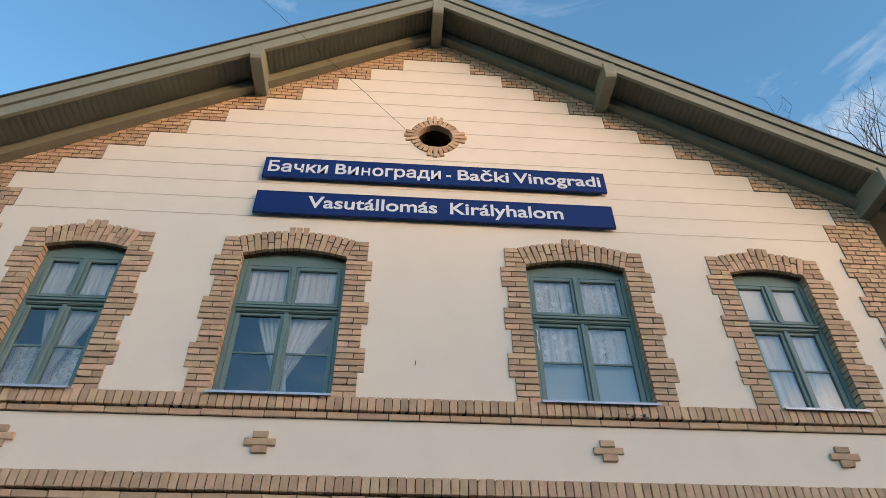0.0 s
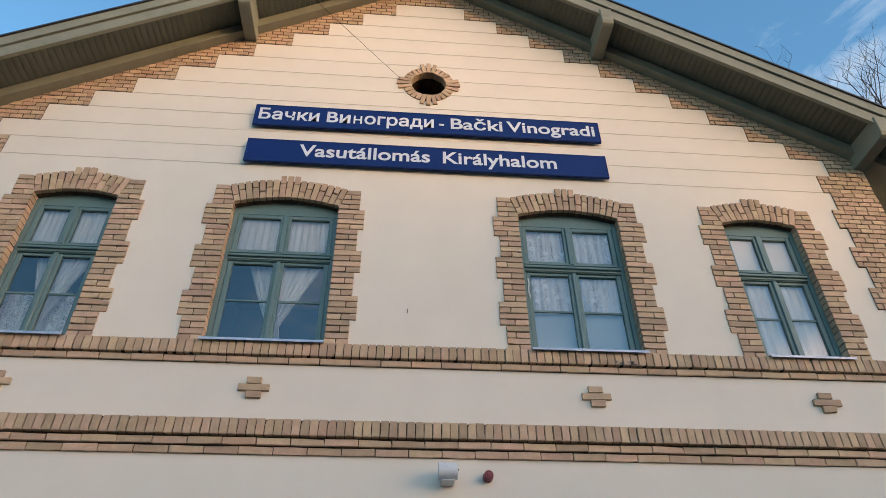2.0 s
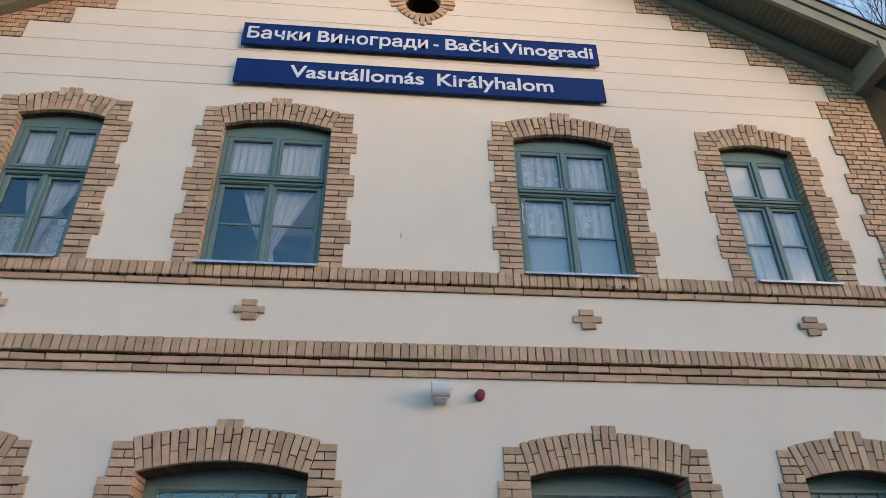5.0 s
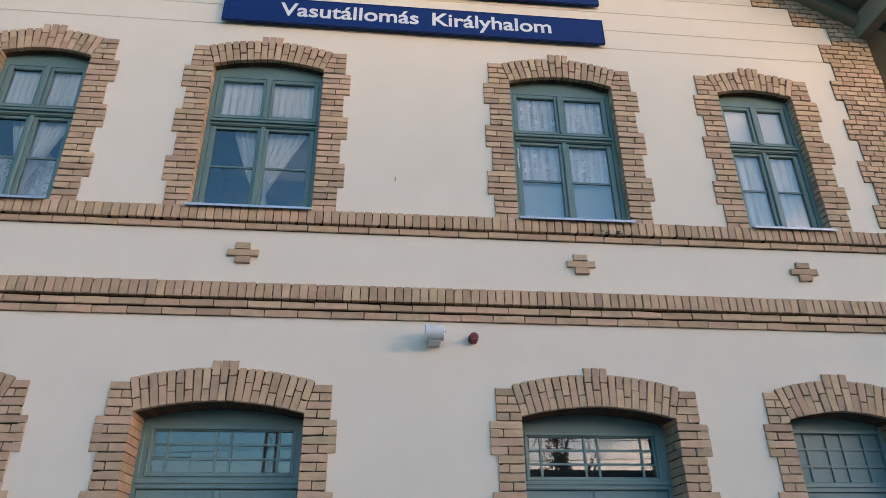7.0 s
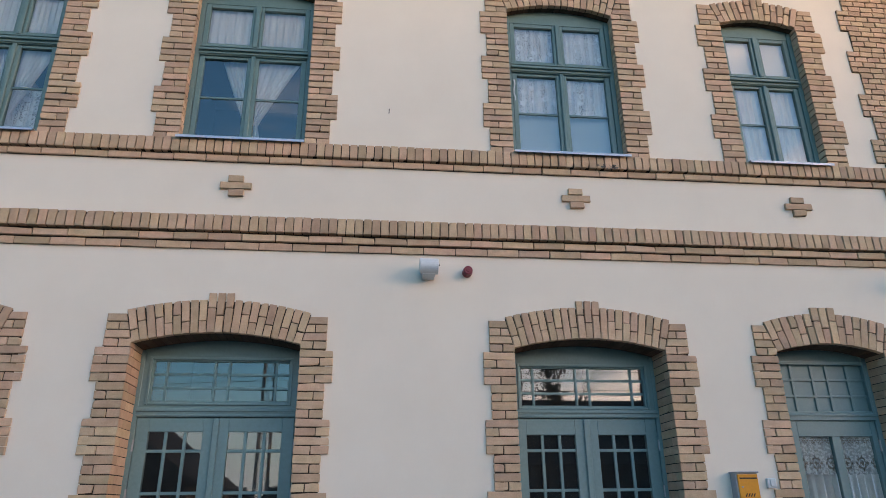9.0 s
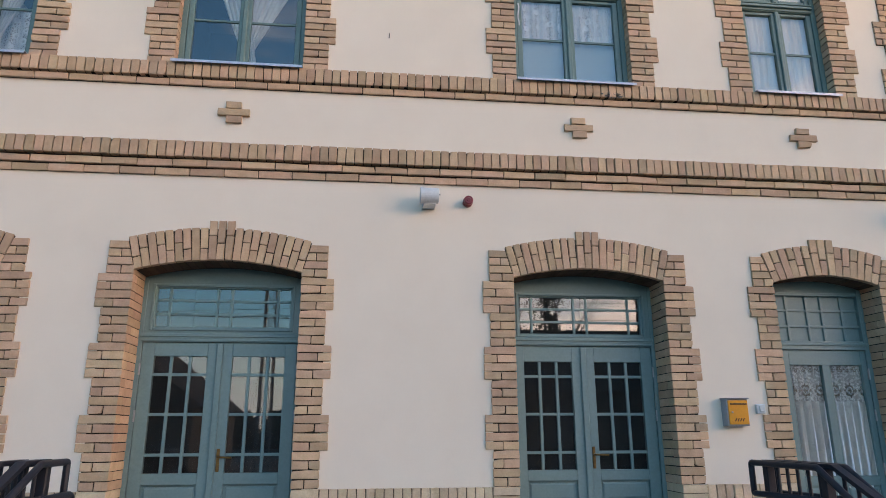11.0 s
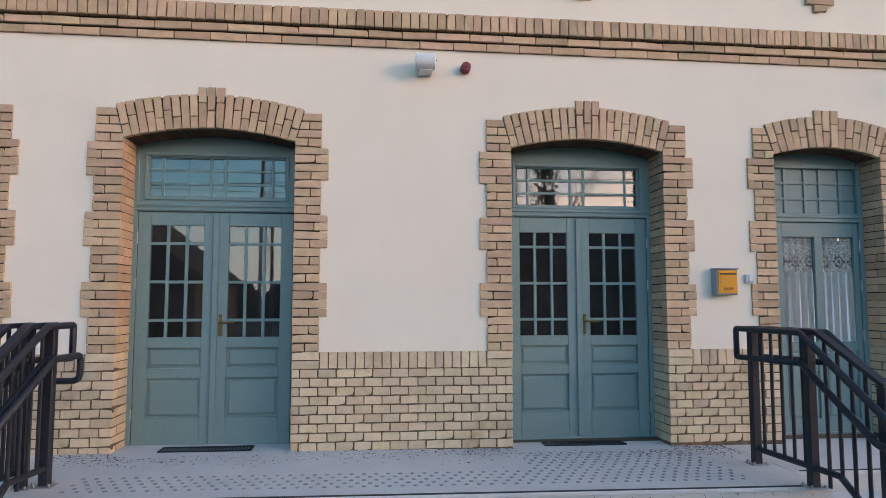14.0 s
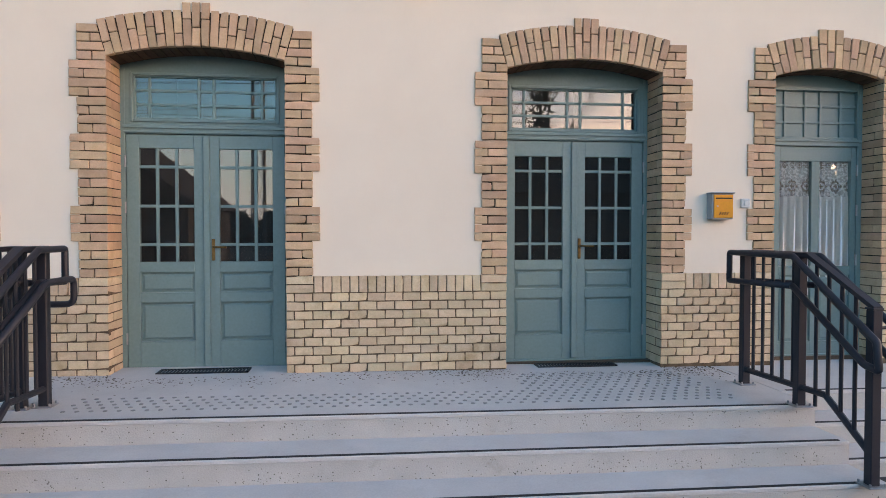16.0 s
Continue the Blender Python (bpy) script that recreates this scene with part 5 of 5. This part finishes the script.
def far_house(name, x, y, w, d, wall, ridge, label, gable=False):
    h = base_at(name, x, y, GROUND, label, "house")
    part("wall", boxes((x - w / 2, x + w / 2, y - d / 2, y + d / 2, GROUND, wall)), FAR_WALL, h)
    bm = bmesh.new()
    e = 0.5
    pts = [(y - d / 2 - e, wall - 0.2), (y + d / 2 + e, wall - 0.2), (y, ridge)]
    a = [bm.verts.new((x - w / 2 - e, yy, zz)) for yy, zz in pts]
    b = [bm.verts.new((x + w / 2 + e, yy, zz)) for yy, zz in pts]
    bm.faces.new(a)
    bm.faces.new(b[::-1])
    for i in range(3):
        j = (i + 1) % 3
        bm.faces.new((a[i], b[i], b[j], a[j]))
    if gable:
        bm.free()
        bm = prism(bmesh.new(), [(x - w / 2 - e, wall - 0.2), (x + w / 2 + e, wall - 0.2), (x, ridge)], y - d / 2 - e, y + d / 2 + e)
    part("roof", bm, FAR_ROOF, h)
    for i in range(int(w // 3)):
        wx = x - w / 2 + 1.5 + i * 3
        part("window", boxes((wx - 0.5, wx + 0.5, y + d / 2, y + d / 2 + 0.04, 1.2, 2.4), bevel=0.01), ROOFING, h, "dark far window")
    return h


far_house("house", -12.5, -27, 10, 9, 2.5, 6.6, "low dark gabled house across the tracks", gable=True)
far_house("house", 15.0, -34, 17, 8, 3.6, 7.4, "low dark house with a tiled roof across the tracks")


def lattice_mast(x, y, height):
    m = base_at("catenary_mast", x, y, GROUND, "grey steel lattice mast beside the railway", "mast")
    w0, w1 = 0.26, 0.17
    corners = [(-1, -1), (1, -1), (1, 1), (-1, 1)]
    for sx, sy in corners:
        bm = bmesh.new()
        tube(bm, [(x + sx * w0, y + sy * w0, GROUND), (x + sx * w1, y + sy * w1, height)], 0.032, 6)
        part("leg", bm, GREY_METAL, m)
    n = 14
    bm = bmesh.new()
    for i in range(n):
        t0, t1 = i / n, (i + 1) / n
        za, zb = GROUND + (height - GROUND) * t0, GROUND + (height - GROUND) * t1
        wa, wb = w0 + (w1 - w0) * t0, w0 + (w1 - w0) * t1
        for (ax, ay), (bx, by) in zip(corners, corners[1:] + corners[:1]):
            tube(bm, [(x + ax * wa, y + ay * wa, za), (x + bx * wb, y + by * wb, zb)], 0.014, 4)
            tube(bm, [(x + bx * wa, y + by * wa, za), (x + ax * wb, y + ay * wb, zb)], 0.014, 4)
    part("bracing", bm, GREY_METAL, m)
    bm = bmesh.new()
    for z in (height - 0.4, height - 2.0):
        tube(bm, [(x - 2.2, y, z), (x + 2.2, y, z)], 0.05, 6)
    part("cross_arm", bm, GREY_METAL, m)
    return m


lattice_mast(-4.4, -21.0, 12.5)
lattice_mast(2.2, -46.0, 13.0)
bm = bmesh.new()
for k, (y, z) in enumerate(((-20.0, 6.2), (-20.0, 7.4), (-22.0, 6.3), (-21.0, 9.6), (-21.0, 11.4))):
    tube(bm, [(x, y, z - 0.6 * math.cos(x * 0.07 + k)) for x in range(-60, 61, 6)], 0.018, 5)
tagged(part("overhead_wires", bm, BLACK), "dark overhead railway wires across the yard", "wires")


def far_woods(name, places, seed, label):
    """A far belt of trees: thousands of small leaf clumps with gaps."""
    rnd = random.Random(seed)
    verts, faces = [], []
    for x, y, h, w in places:
        for _ in range(1300):
            a, u = rnd.uniform(0, 2 * math.pi), rnd.random() ** 0.6
            zz = rnd.random() ** 0.8
            r = w * (1 - 0.55 * zz ** 2) * u
            c = Vector((x + r * math.cos(a), y + r * math.sin(a), GROUND + h * (0.05 + 0.95 * zz) * rnd.uniform(0.9, 1.05)))
            s = rnd.uniform(0.4, 0.9)
            q = Euler((rnd.uniform(0, 6), rnd.uniform(0, 6), rnd.uniform(0, 6))).to_matrix()
            b0 = len(verts)
            for k in range(5):
                verts.append(tuple(c + q @ Vector((s * math.cos(k * 1.257) * rnd.uniform(0.5, 1.2), s * math.sin(k * 1.257) * rnd.uniform(0.5, 1.2), rnd.uniform(-0.1, 0.1)))))
            faces.append(tuple(range(b0, b0 + 5)))
    me = bpy.data.meshes.new(name)
    me.from_pydata(verts, [], faces)
    return thing_from(me, name, EVERGREEN, label, "trees")


side = Vector((math.cos(radians(SUN_AZ)), math.sin(radians(SUN_AZ)), 0))
mid = Vector((math.sin(radians(SUN_AZ)), -math.cos(radians(SUN_AZ)), 0)) * 60
wood_rnd = random.Random(21)
# belt added to block the low sun; its heights set the shadow's edge
far_woods("far_woods", [((mid + side * k)[0] + wood_rnd.uniform(-2, 2), (mid + side * k)[1] + wood_rnd.uniform(-2, 2), 60 * math.tan(radians(SUN_EL)) + 7.15 - (0.26 if k < 0 else 0.46) * max(-2.5, min(5, k)) - GROUND + wood_rnd.uniform(-0.9, 0.5), 3.0) for k in np.arange(-4, 34, 2.2)], 22, "dense belt of trees added to block the low sun")
# unseen belt added to cut the low sky light on the facade
far_woods("far_woods", [(-46 * math.sin(radians(a)) + wood_rnd.uniform(-2, 2), -46 * math.cos(radians(a)) + wood_rnd.uniform(-2, 2), wood_rnd.uniform(9, 12), 3.4) for a in range(24, 96, 4)], 24, "tall belt of trees added to block low sky light")
far_woods("far_woods", [(x, -75 + wood_rnd.uniform(-4, 4), wood_rnd.uniform(2.6, 4.2), 3.0) for x in range(-50, 40, 5)], 23, "low far belt of trees beyond the tracks")

# ---- brick trim: surrounds, bands, crosses, quoins, plinth ----
def outline_run(cx, s, open_half, outer, z0, z1, y0, y1, mat_bm):
    a, b = sorted((cx + s * (open_half + 0.008), cx + s * (outer - 0.008)))
    box(mat_bm, a, b, y0, y1, z0, z1)


def surround(name, o, z_bot, tooth_top, tooth=0.062, label=""):
    cx, half, z0, spring, rise, outer, deep = o
    R = (half * half + rise * rise) / (2 * rise)
    cz = spring + rise - R
    gap = 0.0085 if z0 < 1 else 0.0120      # the upper joints are set wider to fit the camera's view
    ring = 0.302 if z0 < 1 else 0.280
    top = arc(cx, half, spring, rise, ring - 0.012, 24)
    low = arc(cx, half, spring, rise, 0.008, 24)
    mort = bmesh.new()
    for i in range(24):
        prism(mort, [low[i], low[i + 1], top[i + 1], top[i]], 0.017, deep)
    shoulder_top = spring + (0.262 if z0 < 1 else 0.262)
    courses = int(round((shoulder_top - z_bot) / COURSE))
    step = (shoulder_top - z_bot) / courses
    for s in (-1, 1):
        outline_run(cx, s, half, outer, z_bot, spring, 0.016, deep, mort)
        xa, xb = sorted((cx + s * (half + 0.012), cx + s * (outer - 0.008)))
        box(mort, xa, xb, 0.0165, deep, spring, shoulder_top - 0.006)
    ob = structure(name, mort, MORTAR, label or "buff brick surround with a shallow arch and keystone", "trim")
    for s in (-1, 1):
        for i in range(courses):
            z = z_bot + (i + 0.5) * step
            out = outer
            if z < tooth_top:
                k = ((tooth_top - z) % (8 * step)) / step
                if k < 4:
                    out = outer + tooth
            inner = half
            if z > spring + 0.005:
                # the courses beside the arch are cut to its skewback
                ta = math.tan(math.asin(half / R))
                z_lo, z_hi = z - step / 2 + 0.0045, z + step / 2 - 0.0045
                x_lo, x_hi = (z_lo - cz) * ta + 0.004, (z_hi - cz) * ta + 0.004
                mid_x = (x_hi + out) / 2 + (0.03 if i % 2 else -0.02)
                if i % 2 or mid_x - x_hi < 0.04:
                    quads = [((x_lo, z_lo), (out, z_lo), (out, z_hi), (x_hi, z_hi))]
                else:
                    quads = [((x_lo, z_lo), (mid_x - 0.004, z_lo), (mid_x - 0.004, z_hi), (x_hi, z_hi)), ((mid_x + 0.005, z_lo), (out, z_lo), (out, z_hi), (mid_x + 0.005, z_hi))]
                for n, q in enumerate(quads):
                    pts = [(cx + s * px, pz) for px, pz in q]
                    cut_brick(ob, pts if s > 0 else pts[::-1], random.uniform(-0.003, 0.003), 0.1 if n else deep)
                continue
            w = out - inner
            if i % 2:
                cuts = [(inner, out)]
            else:
                c = inner + (0.60 if i % 4 else 0.48) * w
                cuts = [(inner, c - 0.0045), (c + 0.0045, out)]
            for n, (a, b) in enumerate(cuts):
                d = 0.10 if n or z > spring else (min(deep, 0.11) if i % 2 else deep)
                brick(ob, cx + s * (a + b) / 2, z, b - a, step - gap, 0, d)
                if d < deep - 0.03 and n == 0 and z < spring:
                    # the next brick back along the reveal
                    brick(ob, cx + s * (a + 0.058), z, 0.11, step - gap, d + 0.010, deep - d - 0.010)
    # arch: voussoirs stand on end, split in alternate places
    ang = math.asin(half / R)
    n = int(round(2 * ang * (R + 0.12) / 0.078))
    n += 1 - n % 2
    da = 2 * ang / n
    wv = da * (R + 0.12) - gap - 0.001
    for i in range(n):
        a = -ang + (i + 0.5) * da
        key = abs(i - n // 2) <= 1
        length = ring + (0.062 if key else 0.0)
        cut = (0.58 if i % 2 else 0.36) * length
        if key:
            cut = (0.42 if i % 2 == (n // 2) % 2 else 0.62) * length
        pieces = [(0, cut - 0.0045), (cut + 0.0045, length)]
        if i % 5 == 2 and not key:
            pieces = [(0, length)]
        for p0, p1 in pieces:
            rr = R + (p0 + p1) / 2
            brick(ob, cx + rr * math.sin(a), cz + rr * math.cos(a), wv, p1 - p0, -0.004 if key else 0.0, 0.055, turn=a)
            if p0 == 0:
                # darker brick behind the facing ring: the underside's shade is in its colour
                brick(ob, cx + rr * math.sin(a), cz + rr * math.cos(a), wv, p1 - p0, 0.064, deep - 0.076, SHADED_BRICK, turn=a)
    return ob


for i, o in enumerate(DOORS):
    surround("trim_door_%d" % (i + 1), o, 0.85, 2.655)
for i, o in enumerate(WINDOWS):
    surround("trim_window_%d" % (i + 1), o, 4.742, o[3] - 0.008)


def soldier_band(name, x0, x1, z0, z1, y, label, mat=None, pitch=0.0822, mortar=None):
    ob = structure(name, boxes((x0 + 0.004, x1 - 0.004, y + 0.022, 0.06, z0 + 0.004, z1 - 0.008)), mortar or MORTAR, label, "trim")
    n = int(round((x1 - x0) / pitch))
    for i in range(n):
        w = (x1 - x0) / n
        brick(ob, x0 + (i + 0.5) * w, (z0 + z1) / 2, w - 0.009, z1 - z0 - 0.004, y, 0.08, mat)
    return ob


def course_row(ob, x0, x1, z, h, y, length=0.30, shift=0.0, mat=None, d=0.08):
    x = x0 - shift
    while x < x1 - 0.01:
        a, b = max(x, x0), min(x + length, x1)
        if b - a > 0.03:
            brick(ob, (a + b) / 2, z, b - a - 0.010, h, y, d, mat)
        x += length


upper = soldier_band("trim_band_upper", -CORNER, CORNER, 4.590, 4.740, -0.045, "buff brick string course of upright bricks")
course_row_base = structure("trim_band_upper_course", boxes((-CORNER + 0.004, CORNER - 0.004, 0.010, 0.06, 4.512, 4.590)), MORTAR, "single buff brick course under the string course", "trim")
course_row(course_row_base, -CORNER, CORNER, 4.546, 0.062, -0.012, 0.305, 0.1)
lower = soldier_band("trim_band_lower", -CORNER, CORNER, 3.762, 3.920, -0.055, "buff brick string course of upright bricks")
low_courses = structure("trim_band_lower_courses", boxes((-CORNER + 0.004, CORNER - 0.004, 0.004, 0.06, 3.675, 3.763), (-CORNER + 0.004, CORNER - 0.004, 0.012, 0.06, 3.596, 3.675)), MORTAR, "two stepped buff brick courses under the string course", "trim")
course_row(low_courses, -CORNER, CORNER, 3.711, 0.064, -0.024, 0.310, 0.05)
course_row(low_courses, -CORNER, CORNER, 3.630, 0.066, -0.008, 0.310, 0.20)

thing_from(flecks(26, lambda r: (r.gauss(2.05, 0.05), -0.049, r.gauss(4.612, 0.014), True), 0.012, 0, random.Random(3)), "chipped_brick", PITS, "chipped dark patch in the string course", "damage")

for x in (-4.10, -1.690, 1.690, 4.10):
    cr = structure("trim_cross", boxes((x - 0.065, x + 0.065, 0.004, 0.05, 4.15, 4.355), (x - 0.135, x + 0.135, 0.005, 0.05, 4.222, 4.283)), MORTAR, "small raised brick cross on the plaster", "trim")
    brick(cr, x, 4.252, 0.295, 0.066, -0.012, 0.06)
    brick(cr, x - 0.005, 4.325, 0.145, 0.066, -0.012, 0.06)
    brick(cr, x + 0.004, 4.179, 0.145, 0.066, -0.012, 0.06)


def oculus():
    ox, oz, r = OCULUS
    bm = bmesh.new()
    n = 32
    for i in range(n):
        a, b = 2 * math.pi * i / n, 2 * math.pi * (i + 1) / n
        # dark mortar lines the reveal right through, giving it shade by colour
        prism(bm, [(ox + (r + 0.01) * math.cos(a), oz + (r + 0.01) * math.sin(a)), (ox + (r + 0.01) * math.cos(b), oz + (r + 0.01) * math.sin(b)), (ox + (r + 0.118) * math.cos(b), oz + (r + 0.118) * math.sin(b)), (ox + (r + 0.118) * math.cos(a), oz + (r + 0.118) * math.sin(a))], 0.002, 0.42)
    ob = structure("trim_round_opening", bm, MORTAR, "round gable opening ringed with buff bricks", "trim")
    n = 28
    for i in range(n):
        a = 2 * math.pi * i / n
        quarter = i % 7
        key = quarter in (0, 1, 6)
        length = 0.205 if quarter == 0 else (0.19 if key else 0.122)
        rr = r + length / 2
        brick(ob, ox + rr * math.sin(a), oz + rr * math.cos(a), 2 * math.pi * (r + 0.05) / n - 0.008, length, -0.012 if key else -0.006, 0.11, turn=a)
    # unseen backing added so that the opening reads dark
    structure("wall_attic", boxes((ox - 1.2, ox + 1.2, 1.6, 1.7, oz - 0.9, oz + 0.9)), INTERIOR_BOARD, "near-black board added behind the round opening", "wall")


oculus()


def rake_x(z):
    return (APEX + 0.10 - z) / SLOPE


def verges():
    """Stepped brick verges beside the plaster panels."""
    length = PANEL_STEP / 4 * 2.08
    for s, side_name in ((-1, "west"), (1, "east")):
        for tag, k0, k1 in (("lower", 0, 5), ("upper", 5, 13)):
            bm = bmesh.new()
            rows = []
            for k, half in list(enumerate(PANEL_HALF + [0.0]))[k0:k1]:
                z0 = PANEL_Z + k * PANEL_STEP
                for i in range(4 if k < 12 else 5):
                    za = z0 + i * PANEL_STEP / 4
                    end = min(CORNER, rake_x(za + 0.037))
                    if end - half > 0.05:
                        rows.append((za + PANEL_STEP / 8, half, end, i))
                        a, b = sorted((s * (half + 0.004), s * end))
                        box(bm, a, b, 0.0145, 0.05, za, za + PANEL_STEP / 4)
            ob = structure("trim_verge_%s_%s" % (side_name, tag), bm, MORTAR, "stepped buff brick verge under the eaves", "trim")
            for z, half, end, i in rows:
                x = half - (0.0 if i % 2 else length / 2)
                while x < end - 0.02:
                    a, b = max(x, half), min(x + length, end)
                    if b - a > 0.03:
                        brick(ob, s * (a + b) / 2, z, b - a - 0.011, PANEL_STEP / 4 - 0.012, 0.004, 0.05)
                    x += length


verges()


def quoins():
    for s, side_name in ((-1, "west"), (1, "east")):
        for lo, hi, tag in ((0.85, 3.60, "lower"), (3.95, 4.525, "middle"), (4.755, 7.22, "upper")):
            n = int(round((hi - lo) / COURSE))
            step = (hi - lo) / n
            bm = bmesh.new()
            rows = []
            for i in range(n):
                z = lo + (i + 0.5) * step
                k = ((6.89 - z) % (8 * step)) / step
                inner = 5.15 if k < 4 else 5.245
                rows.append((z, inner, i))
                a, b = sorted((s * (inner + 0.006), s * (CORNER - 0.004)))
                box(bm, a, b, 0.008, 0.05, z - step / 2, z + step / 2)
            ob = structure("trim_quoin_%s_%s" % (side_name, tag), bm, MORTAR, "toothed buff brick corner of the facade", "trim")
            for z, inner, i in rows:
                x = inner - (0.0785 if i % 2 else 0.0)
                while x < CORNER - 0.02:
                    a, b = max(x, inner), min(x + 0.157, CORNER)
                    if b - a > 0.03:
                        brick(ob, s * (a + b) / 2, z, b - a - 0.010, step - 0.011, -0.002, 0.08)
                    x += 0.157


quoins()


def plinth(name, x0, x1, left_jamb, right_jamb):
    deep = 0.345
    bm = boxes((x0 + 0.008, x1 - 0.008, 0.012, deep - 0.01, -0.3, 0.846))
    ob = structure(name, bm, LIGHT_MORTAR, "yellow brick plinth with an upright capping course", "trim")
    n, top = 9, 0.702
    step = top / n
    for i in range(n):
        z = (i + 0.5) * step
        shift = 0.0 if i % 2 else 0.085
        x = x0 - shift
        while x < x1 - 0.01:
            length = 0.157
            a, b = max(x, x0), min(x + length, x1)
            if x1 - b < 0.05:
                b = x1
            if b - a > 0.03:
                edge = (a == x0 and left_jamb) or (b == x1 and right_jamb)
                brick(ob, (a + b) / 2, z, b - a - 0.0105, step - 0.0105, 0.0, (deep if i % 2 else 0.115) if edge else 0.08, PLINTH_BRICK)
                if edge and not i % 2:
                    brick(ob, (a + 0.058) if a == x0 else (b - 0.058), z, 0.11, step - 0.0105, 0.127, deep - 0.127, PLINTH_BRICK)
            x = b if b == x1 else x + length
    # capping: two flat courses at the jambs, upright bricks between
    a0, b0 = x0 + (0.24 if left_jamb else 0), x1 - (0.24 if right_jamb else 0)
    m = int(round((b0 - a0) / 0.0775))
    w = (b0 - a0) / m
    for i in range(m):
        brick(ob, a0 + (i + 0.5) * w, 0.777, w - 0.009, 0.141, -0.006, 0.09, PLINTH_BRICK)
    for jamb, a, b in ((left_jamb, x0, a0), (right_jamb, b0, x1)):
        if jamb:
            for z in (0.739, 0.814):
                brick(ob, (a + b) / 2, z, b - a - 0.010, 0.066, -0.006, deep, PLINTH_BRICK)
    return ob


d1, d2, d3, d4 = DOORS
plinth("trim_plinth_middle", d2[0] + d2[1], d3[0] - d3[1], True, True)
plinth("trim_plinth_west", d1[0] + d1[1], d2[0] - d2[1], True, True)
plinth("trim_plinth_east", d3[0] + d3[1], d4[0] - d4[1], True, True)
plinth("trim_plinth_far_west", -CORNER, d1[0] - d1[1], False, True)
plinth("trim_plinth_far_east", d4[0] + d4[1], CORNER, True, False)
